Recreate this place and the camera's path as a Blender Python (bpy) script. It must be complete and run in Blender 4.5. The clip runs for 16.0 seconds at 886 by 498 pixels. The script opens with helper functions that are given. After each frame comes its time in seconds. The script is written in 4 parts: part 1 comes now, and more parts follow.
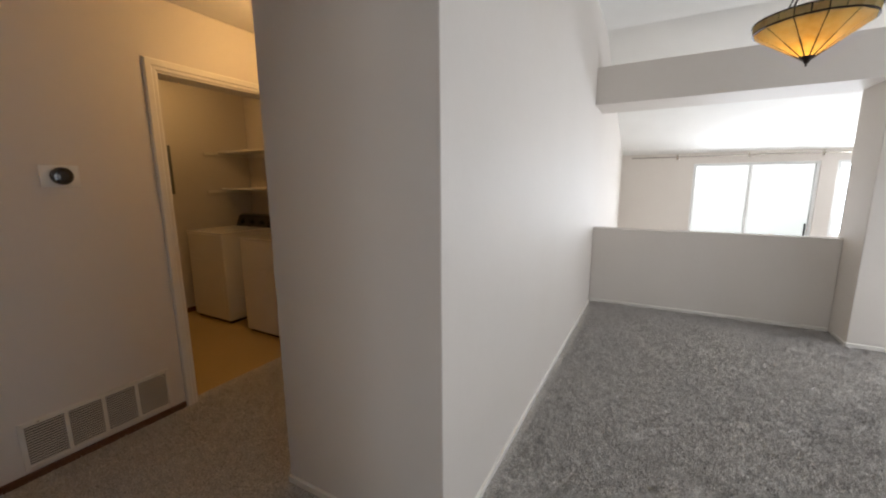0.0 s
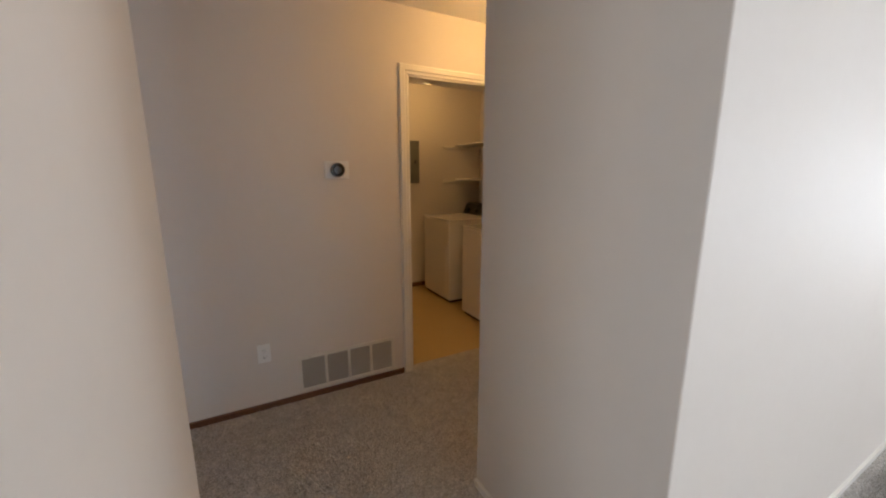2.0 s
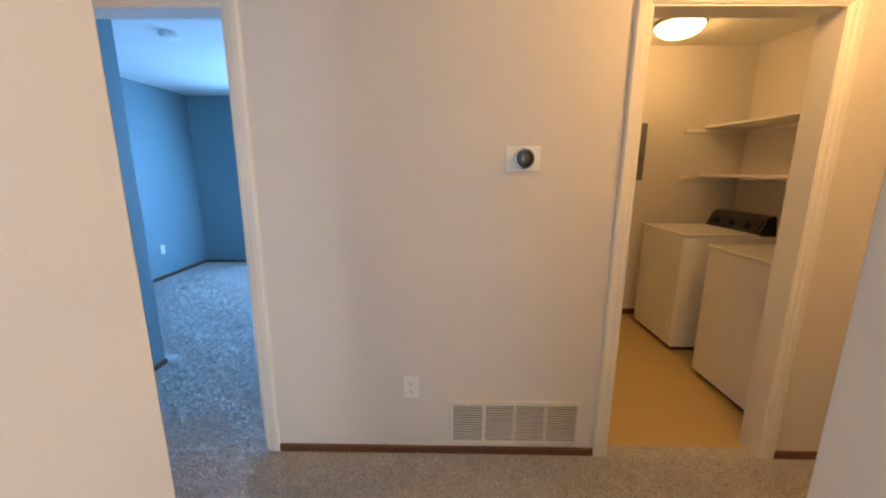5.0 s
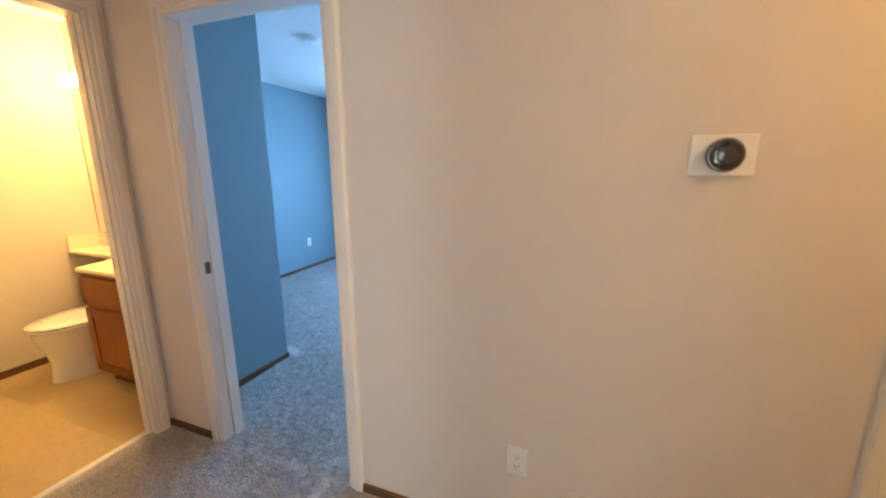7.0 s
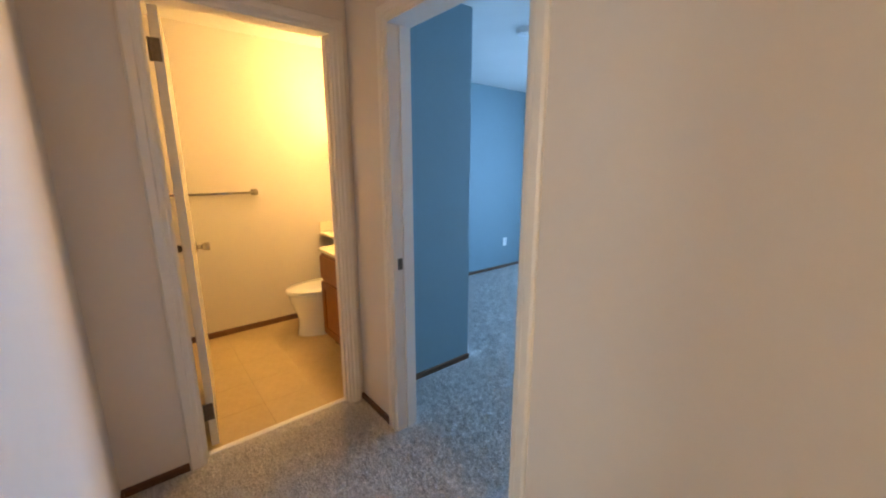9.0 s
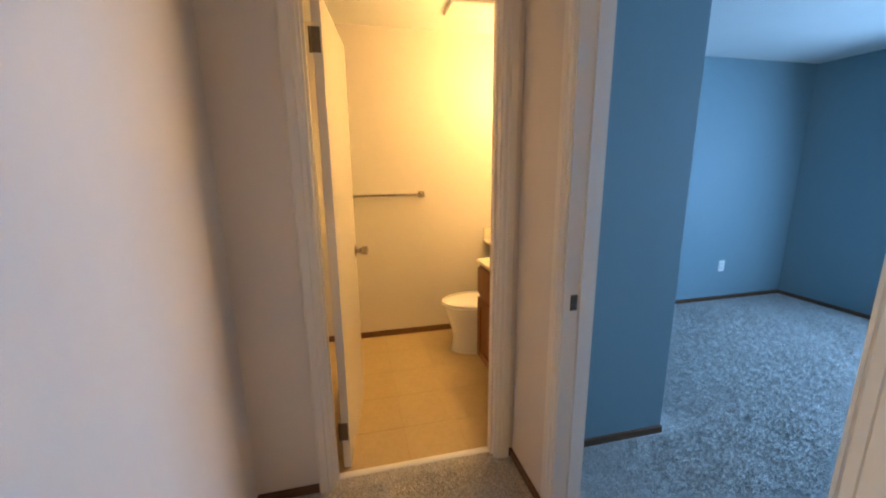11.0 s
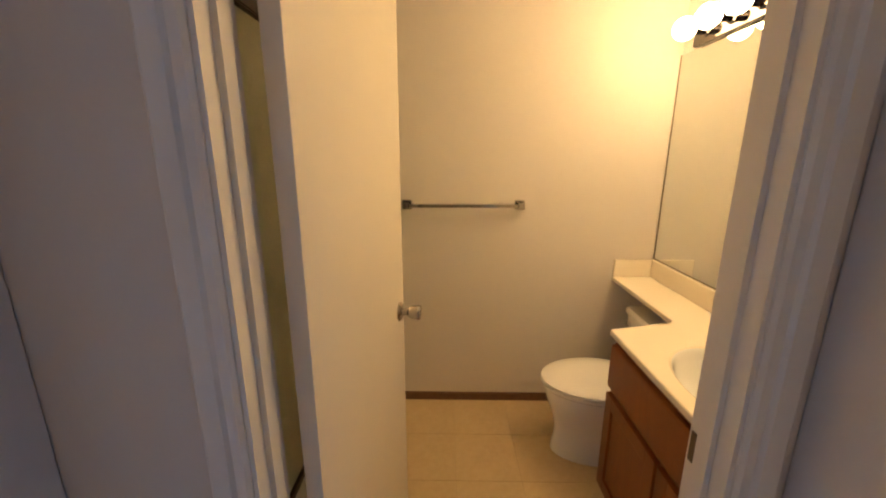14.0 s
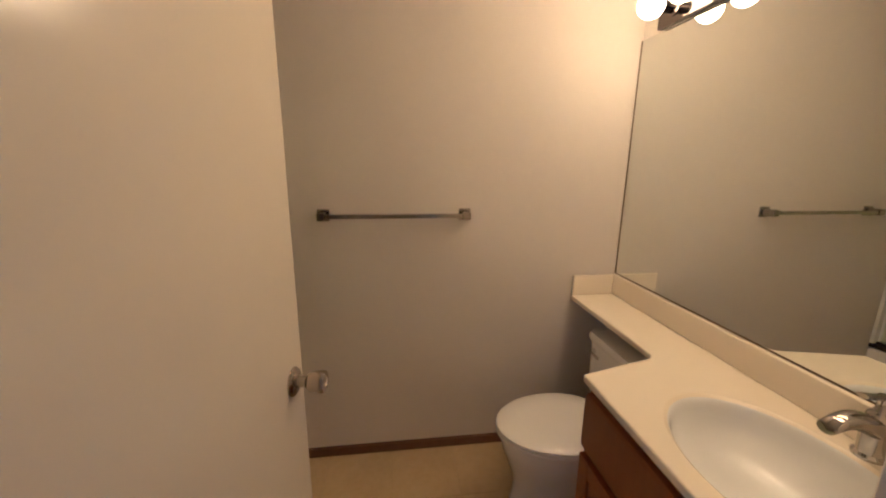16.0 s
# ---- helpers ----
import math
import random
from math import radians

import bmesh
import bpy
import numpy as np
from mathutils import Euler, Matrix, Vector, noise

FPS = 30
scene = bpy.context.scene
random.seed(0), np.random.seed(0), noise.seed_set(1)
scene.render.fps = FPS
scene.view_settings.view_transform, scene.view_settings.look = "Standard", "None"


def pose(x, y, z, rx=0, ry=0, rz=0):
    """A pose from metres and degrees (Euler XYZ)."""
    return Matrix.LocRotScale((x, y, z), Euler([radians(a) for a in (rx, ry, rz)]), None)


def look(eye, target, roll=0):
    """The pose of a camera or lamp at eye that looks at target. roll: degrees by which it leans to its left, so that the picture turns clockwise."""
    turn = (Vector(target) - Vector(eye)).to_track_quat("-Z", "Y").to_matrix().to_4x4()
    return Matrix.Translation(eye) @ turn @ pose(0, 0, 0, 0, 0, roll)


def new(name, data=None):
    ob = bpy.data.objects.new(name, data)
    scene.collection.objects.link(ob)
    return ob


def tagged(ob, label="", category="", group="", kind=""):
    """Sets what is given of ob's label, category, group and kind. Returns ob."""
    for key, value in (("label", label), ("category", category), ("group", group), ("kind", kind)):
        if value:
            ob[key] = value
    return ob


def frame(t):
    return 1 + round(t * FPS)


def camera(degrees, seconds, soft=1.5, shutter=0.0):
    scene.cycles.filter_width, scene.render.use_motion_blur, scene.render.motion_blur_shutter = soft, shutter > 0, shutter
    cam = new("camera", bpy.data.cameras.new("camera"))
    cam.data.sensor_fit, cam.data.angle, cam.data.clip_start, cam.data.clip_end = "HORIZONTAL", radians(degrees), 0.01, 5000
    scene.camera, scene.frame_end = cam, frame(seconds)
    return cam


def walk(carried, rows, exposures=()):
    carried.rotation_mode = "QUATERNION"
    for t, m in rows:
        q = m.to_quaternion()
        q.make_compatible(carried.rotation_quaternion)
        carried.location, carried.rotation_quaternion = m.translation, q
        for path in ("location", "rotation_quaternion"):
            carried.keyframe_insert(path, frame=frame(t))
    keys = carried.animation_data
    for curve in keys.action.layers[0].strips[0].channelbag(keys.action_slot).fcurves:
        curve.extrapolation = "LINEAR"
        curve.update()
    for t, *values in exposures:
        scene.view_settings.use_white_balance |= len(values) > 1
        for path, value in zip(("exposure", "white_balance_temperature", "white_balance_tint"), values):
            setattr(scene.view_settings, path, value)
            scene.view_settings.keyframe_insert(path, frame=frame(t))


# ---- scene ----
cam = camera(98.7, 16.0, soft=2.1)
PATH = [
    (0, (0.153, 0.088, 1.387), (1.881, 1.037, 1.049), -0.4),
    (0.5, (0.192, 0.109, 1.382), (1.775, 1.283, 1.044), -0.4),
    (1, (0.227, 0.126, 1.388), (1.599, 1.538, 1.035), -0.2),
    (1.5, (0.242, 0.178, 1.398), (1.41, 1.758, 1.024), -0.0),
    (2, (0.339, 0.24, 1.416), (1.282, 1.96, 1.026), -0.0),
    (2.5, (0.418, 0.313, 1.401), (1.124, 2.144, 1.015), -0.1),
    (3, (0.446, 0.403, 1.389), (0.995, 2.285, 0.992), -0.1),
    (3.5, (0.541, 0.541, 1.4), (0.896, 2.466, 0.988), -0.0),
    (4, (0.585, 0.668, 1.395), (0.78, 2.615, 0.982), 0.1),
    (6.5, (0.595, 1.315, 1.394), (0.124, 3.214, 0.979), 0.1),
    (7, (0.593, 1.393, 1.41), (-0.111, 3.216, 0.984), -0.1),
    (7.5, (0.591, 1.426, 1.41), (-0.346, 3.141, 0.982), -0.1),
    (8, (0.57, 1.468, 1.397), (-0.608, 3.029, 0.976), -0.0),
    (8.5, (0.515, 1.567, 1.412), (-0.853, 2.961, 0.981), -0.0),
    (9, (0.456, 1.644, 1.413), (-1.059, 2.877, 0.984), 0.0),
    (9.5, (0.368, 1.695, 1.403), (-1.28, 2.743, 0.972), 0.0),
    (10, (0.277, 1.791, 1.396), (-1.497, 2.611, 0.971), 0.0),
    (12.5, (-0.495, 1.985, 1.437), (-2.440, 2.090, 0.990), -0.6),
    (13, (-0.681, 2.039, 1.464), (-2.623, 2.055, 0.988), -0.0),
    (13.5, (-0.836, 2.056, 1.464), (-2.777, 2.024, 0.982), -0.2),
    (14, (-0.991, 2.066, 1.448), (-2.935, 2.036, 0.977), 0.1),
    (14.5, (-1.143, 2.089, 1.429), (-3.066, 2.071, 0.955), 0.1),
    (15, (-1.257, 2.105, 1.414), (-3.182, 2.124, 0.949), 0.3),
    (15.5, (-1.333, 2.121, 1.416), (-3.257, 2.239, 0.961), 0.4),
    (16, (-1.390, 2.13, 1.426), (-3.302, 2.387, 0.979), 0.6),
]
walk(cam, [(t, look(*p)) for t, *p in PATH], [(0, -0.82, 6850, 10), (1.5, -0.48, 6750, 10), (4.0, 0.52, 6550, 8), (6.5, 0.74, 7600, 10), (10.0, 0.30, 8400, 10), (12.5, 0.25, 7000, 8), (14.0, -0.33, 6050, 11), (15.0, -0.70, 5200, 15), (16, -0.95, 4950, 20)])

BED_Y = 6.46        # bedroom window wall
BWIN = (-1.82, -0.22)

# ---------------- world and lights ----------------
world = bpy.data.worlds.new("world")
scene.world = world
world.use_nodes = True
wn, wl = world.node_tree.nodes, world.node_tree.links
sky = wn.new("ShaderNodeTexSky")
sky.sky_type = 'NISHITA'
sky.sun_disc = False
sky.sun_elevation, sky.sun_rotation = radians(35), radians(200)
wl.new(sky.outputs[0], wn["Background"].inputs[0])
wn["Background"].inputs[1].default_value = 0.10

DAY = (0.78, 0.865, 1.0)
BLUE = (0.20, 0.47, 1.0)
AMBER = (1.0, 0.57, 0.21)


def area(name, eye, target, w, h, watts, colour):
    d = bpy.data.lights.new(name, 'AREA')
    d.shape, d.size, d.size_y, d.energy, d.color = 'RECTANGLE', w, h, watts, colour
    ob = new(name, d)
    ob.matrix_world = look(eye, target)
    return ob


def bulb_light(name, at, watts, colour, radius=0.04):
    d = bpy.data.lights.new(name, 'POINT')
    d.energy, d.color, d.shadow_soft_size = watts, colour, radius
    ob = new(name, d)
    ob.location = at
    return ob


sun_data = bpy.data.lights.new("sun", 'SUN')
sun_data.energy, sun_data.angle, sun_data.color = 1.0, radians(12), (1.0, 0.95, 0.88)
sun = new("sun", sun_data)
sun.matrix_world = look((0, -20, 14), (0, 0, 0))

area("daylight_living", (8.50, -1.43, 0.70), (0, -1.43, 0.60), 1.6, 1.9, 150, DAY)
area("daylight_living_side", (8.50, -2.92, 1.10), (1.5, 0.4, 0.8), 0.85, 1.1, 130, DAY)
area("daylight_dining", (3.88, -3.52, 1.10), (3.20, 0, 1.0), 0.95, 1.8, 85, DAY)
# fill lamp in an added, unseen south window, lifts hall wall and carpet
area("fill_south", (1.80, -3.52, 1.30), (1.80, 0, 0.9), 1.1, 1.4, 24, DAY)
# fill lamp in an added, unseen west window, brightens the passage's west-facing side
area("fill_west", (-2.46, -1.55, 1.50), (2.0, -0.6, 0.9), 1.2, 1.1, 45, DAY)
area("daylight_bedroom", (-1.02, BED_Y - 0.01, 1.45), (-1.05, 2.0, 0.2), 1.50, 1.15, 122, BLUE)
bulb_light("lamp_pendant", (2.80, -0.53, 2.07), 20, (1.0, 0.70, 0.36))
bulb_light("lamp_laundry", (2.25, 4.0, 2.30), 5.5, (1.0, 0.55, 0.18), 0.10)
bulb_light("lamp_hall", (1.85, 2.06, 2.30), 14.5, AMBER, 0.10)

# ---------------- materials ----------------


def mat(name, colour, rough=0.6, metal=0.0, spots=(), bump=(), coat=0.0, spec=0.5):
    """spots: (scale, strength, colour) noise layers; bump: (scale, metres) layers."""
    m = bpy.data.materials.new(name)
    m.use_nodes = True
    n, l = m.node_tree.nodes, m.node_tree.links
    b = n["Principled BSDF"]
    b.inputs["Roughness"].default_value = rough
    b.inputs["Metallic"].default_value = metal
    b.inputs["Coat Weight"].default_value = coat
    b.inputs["Specular IOR Level"].default_value = spec
    co = n.new("ShaderNodeTexCoord")
    rgb = n.new("ShaderNodeRGB")
    rgb.outputs[0].default_value = (*colour, 1)
    out = rgb.outputs[0]
    for scale, strength, col in spots:
        t = n.new("ShaderNodeTexNoise")
        t.inputs["Scale"].default_value = scale
        t.inputs["Detail"].default_value = 4
        l.new(co.outputs["Object"], t.inputs["Vector"])
        r = n.new("ShaderNodeMapRange")
        r.inputs[1].default_value, r.inputs[2].default_value = 0.38, 0.66
        r.inputs[3].default_value, r.inputs[4].default_value = 0, strength
        l.new(t.outputs["Fac"], r.inputs[0])
        mx = n.new("ShaderNodeMix")
        mx.data_type = 'RGBA'
        l.new(r.outputs[0], mx.inputs[0])
        l.new(out, mx.inputs[6])
        mx.inputs[7].default_value = (*col, 1)
        out = mx.outputs[2]
    l.new(out, b.inputs["Base Color"])
    prev = None
    for scale, height in bump:
        t = n.new("ShaderNodeTexNoise")
        t.inputs["Scale"].default_value = scale
        t.inputs["Detail"].default_value = 3
        l.new(co.outputs["Object"], t.inputs["Vector"])
        bp = n.new("ShaderNodeBump")
        bp.inputs["Strength"].default_value = 1.0
        bp.inputs["Distance"].default_value = height
        l.new(t.outputs["Fac"], bp.inputs["Height"])
        if prev:
            l.new(prev, bp.inputs["Normal"])
        prev = bp.outputs[0]
    if prev:
        l.new(prev, b.inputs["Normal"])
    return m


def glow(name, colour, strength):
    m = bpy.data.materials.new(name)
    m.use_nodes = True
    b = m.node_tree.nodes["Principled BSDF"]
    b.inputs["Base Color"].default_value = (0.85, 0.82, 0.75, 1)
    b.inputs["Emission Color"].default_value = (*colour, 1)
    b.inputs["Emission Strength"].default_value = strength
    return m


PAINT = mat("wall_paint", (0.70, 0.646, 0.588), 0.62, spots=[(1.3, 0.5, (0.665, 0.608, 0.548)), (26, 0.25, (0.715, 0.662, 0.608))],
            bump=[(150, 0.0003), (55, 0.00035)], spec=0.35)
BEDPAINT = mat("blue_wall_paint", (0.185, 0.300, 0.335), 0.6, spots=[(1.3, 0.5, (0.17, 0.28, 0.315)), (26, 0.25, (0.195, 0.313, 0.35))],
               bump=[(150, 0.0003), (55, 0.00035)], spec=0.35)
CEIL = mat("ceiling_paint", (0.80, 0.78, 0.74), 0.8, spots=[(2, 0.4, (0.72, 0.70, 0.66))], bump=[(90, 0.004), (220, 0.002)], spec=0.2)
TRIM = mat("trim_paint", (0.78, 0.745, 0.685), 0.34, spots=[(3, 0.4, (0.74, 0.70, 0.63)), (40, 0.15, (0.70, 0.65, 0.57))], bump=[(45, 0.0002)])
DOORP = mat("door_paint", (0.76, 0.70, 0.60), 0.17, spots=[(2.2, 0.4, (0.73, 0.665, 0.56))], bump=[(30, 0.0002), (140, 0.0001)], spec=0.6)
CARPET = mat("carpet_pile", (0.833, 0.758, 0.682), 0.95, spots=[(2.4, 0.6, (0.694, 0.625, 0.556)), (5.5, 0.75, (0.569, 0.505, 0.448)), (16, 0.8, (0.455, 0.398, 0.347)), (38, 0.55, (0.381, 0.336, 0.297)), (70, 0.75, (0.278, 0.240, 0.208)), (150, 0.75, (0.900, 0.900, 0.900))],
             bump=[(120, 0.012), (300, 0.006), (9, 0.012)], spec=0.1)
BASE = mat("baseboard_stain", (0.115, 0.048, 0.023), 0.42, spots=[(30, 0.5, (0.17, 0.078, 0.037))], bump=[(60, 0.0006)])
VINYL = mat("vinyl_sheet", (0.52, 0.36, 0.15), 0.38, spots=[(1.6, 0.4, (0.47, 0.32, 0.125)), (40, 0.2, (0.57, 0.42, 0.21))], bump=[(80, 0.0005)])
TILE = mat("vinyl_tile", (0.54, 0.405, 0.225), 0.33, spots=[(3.2, 0.75, (0.43, 0.315, 0.165)), (11, 0.4, (0.48, 0.355, 0.19)), (34, 0.3, (0.60, 0.47, 0.28))], bump=[(22, 0.0012), (120, 0.0005)])
GROUT = mat("tile_joint", (0.43, 0.32, 0.18), 0.7, bump=[(200, 0.0006)])
MARBLE = mat("cultured_marble", (0.87, 0.79, 0.65), 0.16, spots=[(4, 0.25, (0.84, 0.745, 0.59))], coat=0.3)
CHINA = mat("white_china", (0.88, 0.86, 0.83), 0.10, spots=[(2, 0.2, (0.82, 0.79, 0.75))], coat=0.5)
BASIN = mat("basin_glaze", (0.86, 0.87, 0.87), 0.15, spots=[(3, 0.2, (0.78, 0.80, 0.80))], coat=0.5)
WHITE = mat("white_plastic", (0.82, 0.81, 0.78), 0.35, spots=[(8, 0.2, (0.79, 0.78, 0.74))])
ENAMEL = mat("appliance_enamel", (0.78, 0.76, 0.73), 0.22, spots=[(2, 0.3, (0.75, 0.73, 0.69))], coat=0.4)
BLACKP = mat("black_plastic", (0.012, 0.012, 0.013), 0.22, spots=[(30, 0.3, (0.02, 0.02, 0.02))])
GLASSY = mat("black_glass", (0.010, 0.011, 0.014), 0.06, spec=0.7)
CHROME = mat("chrome", (0.82, 0.81, 0.79), 0.07, 1.0, spots=[(20, 0.3, (0.74, 0.73, 0.70))])
NICKEL = mat("satin_nickel", (0.47, 0.43, 0.38), 0.19, 1.0, spots=[(40, 0.3, (0.48, 0.44, 0.38))])
AGED = mat("aged_brass", (0.16, 0.13, 0.10), 0.4, 0.9, spots=[(60, 0.4, (0.10, 0.08, 0.06))])
BRONZE = mat("dark_bronze", (0.035, 0.024, 0.018), 0.42, 0.7, spots=[(30, 0.4, (0.06, 0.04, 0.03))])
PANELG = mat("panel_grey", (0.16, 0.16, 0.145), 0.45, spots=[(6, 0.4, (0.13, 0.13, 0.12))])
# near-black colour paints unlit depth behind the grille and in outlet slots
DARK = mat("unlit_void", (0.02, 0.018, 0.016), 0.9, spots=[(10, 0.4, (0.03, 0.027, 0.024))])
GRILLE = mat("grille_enamel", (0.70, 0.66, 0.59), 0.42, spots=[(12, 0.4, (0.64, 0.60, 0.53))])
ALU = mat("window_frame_white", (0.80, 0.80, 0.79), 0.4, spots=[(6, 0.3, (0.76, 0.76, 0.75))])
# darkened chrome: reflections of a dark doorway put into the colour
CHROME_DIM = mat("chrome_dim_reflection", (0.42, 0.40, 0.37), 0.06, 1.0, spots=[(20, 0.3, (0.34, 0.32, 0.29))])
DARKCHROME = mat("dark_chrome", (0.13, 0.115, 0.11), 0.10, 1.0, spots=[(20, 0.3, (0.10, 0.09, 0.085))])
MIRROR = mat("mirror_silver", (0.86, 0.89, 0.86), 0.012, 1.0)
BULB = glow("bulb_glass", (1.0, 0.64, 0.27), 50.0)
DOME = glow("dome_glass", (1.0, 0.67, 0.31), 6.0)
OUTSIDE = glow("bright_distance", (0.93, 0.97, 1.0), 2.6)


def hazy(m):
    """Paints pale distant trees, low down in bright haze, into the backdrop's glow."""
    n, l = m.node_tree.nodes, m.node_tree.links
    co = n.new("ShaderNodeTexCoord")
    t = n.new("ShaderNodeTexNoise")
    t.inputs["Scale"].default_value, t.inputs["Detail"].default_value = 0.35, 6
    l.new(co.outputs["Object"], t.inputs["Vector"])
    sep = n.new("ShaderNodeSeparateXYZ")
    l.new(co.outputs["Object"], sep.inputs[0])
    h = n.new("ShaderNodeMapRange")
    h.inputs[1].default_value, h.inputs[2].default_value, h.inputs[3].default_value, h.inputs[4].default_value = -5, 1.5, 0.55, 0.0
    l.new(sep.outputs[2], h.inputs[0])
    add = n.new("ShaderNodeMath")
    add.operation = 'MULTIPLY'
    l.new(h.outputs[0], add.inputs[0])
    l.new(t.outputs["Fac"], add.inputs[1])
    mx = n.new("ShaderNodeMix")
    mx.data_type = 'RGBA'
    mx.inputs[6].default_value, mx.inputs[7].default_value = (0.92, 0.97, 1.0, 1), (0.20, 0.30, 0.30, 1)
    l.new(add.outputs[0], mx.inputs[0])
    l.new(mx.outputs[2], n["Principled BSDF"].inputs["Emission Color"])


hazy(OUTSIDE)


def wood(name, c1, c2):
    m = mat(name, c1, 0.38, bump=[(90, 0.0004)])
    n, l = m.node_tree.nodes, m.node_tree.links
    co = n.new("ShaderNodeTexCoord")
    mp = n.new("ShaderNodeMapping")
    mp.inputs["Scale"].default_value = (9, 60, 2.2)
    l.new(co.outputs["Object"], mp.inputs[0])
    t = n.new("ShaderNodeTexNoise")
    t.inputs["Scale"].default_value = 2.2
    t.inputs["Detail"].default_value = 8
    t.inputs["Distortion"].default_value = 0.8
    l.new(mp.outputs[0], t.inputs["Vector"])
    mx = n.new("ShaderNodeMix")
    mx.data_type = 'RGBA'
    mx.inputs[6].default_value, mx.inputs[7].default_value = (*c1, 1), (*c2, 1)
    l.new(t.outputs["Fac"], mx.inputs[0])
    l.new(mx.outputs[2], n["Principled BSDF"].inputs["Base Color"])
    return m


OAK = wood("stained_oak", (0.29, 0.088, 0.016), (0.16, 0.042, 0.0075))


def stained_glass():
    m = mat("art_glass", (0.86, 0.72, 0.38), 0.25, spots=[(9, 0.7, (0.70, 0.50, 0.19)), (28, 0.4, (0.9, 0.8, 0.55))])
    b = m.node_tree.nodes["Principled BSDF"]
    b.inputs["Transmission Weight"].default_value = 0.0
    b.inputs["Subsurface Weight"].default_value = 0.0
    n, l = m.node_tree.nodes, m.node_tree.links
    tr = n.new("ShaderNodeBsdfTranslucent")
    src = b.inputs["Base Color"].links[0].from_socket
    l.new(src, tr.inputs["Color"])
    mixn = n.new("ShaderNodeMixShader")
    mixn.inputs[0].default_value = 0.75
    l.new(b.outputs[0], mixn.inputs[1])
    l.new(tr.outputs[0], mixn.inputs[2])
    l.new(mixn.outputs[0], n["Material Output"].inputs[0])
    return m


ARTGLASS = stained_glass()


def clear_glass():
    m = bpy.data.materials.new("window_glass")
    m.use_nodes = True
    b = m.node_tree.nodes["Principled BSDF"]
    b.inputs["Transmission Weight"].default_value = 1.0
    b.inputs["Roughness"].default_value = 0.0
    b.inputs["IOR"].default_value = 1.45
    return m


GLASS = clear_glass()


def obscure_glass():
    m = mat("obscure_glass", (0.68, 0.70, 0.48), 0.32, spots=[(5, 0.4, (0.60, 0.65, 0.45))], bump=[(70, 0.004)])
    m.node_tree.nodes["Principled BSDF"].inputs["Transmission Weight"].default_value = 0.15
    return m


OBSCURE = obscure_glass()

# ---------------- mesh helpers ----------------


def mesh_ob(name, verts, faces, material, bevel=0.0, parent=None, smooth=False, segs=2):
    me = bpy.data.meshes.new(name)
    me.from_pydata([tuple(v) for v in verts], [], faces)
    bm = bmesh.new()
    bm.from_mesh(me)
    bmesh.ops.recalc_face_normals(bm, faces=bm.faces)
    bm.to_mesh(me)
    bm.free()
    me.materials.append(material)
    if smooth:
        for p in me.polygons:
            p.use_smooth = True
    ob = new(name, me)
    if bevel:
        md = ob.modifiers.new("bevel", 'BEVEL')
        md.width, md.segments, md.limit_method, md.angle_limit = bevel, segs, 'ANGLE', radians(40)
        for p in me.polygons:
            p.use_smooth = True
        wn_ = ob.modifiers.new("normals", 'WEIGHTED_NORMAL')
        wn_.keep_sharp = True
    if parent:
        ob.parent = parent
    return ob


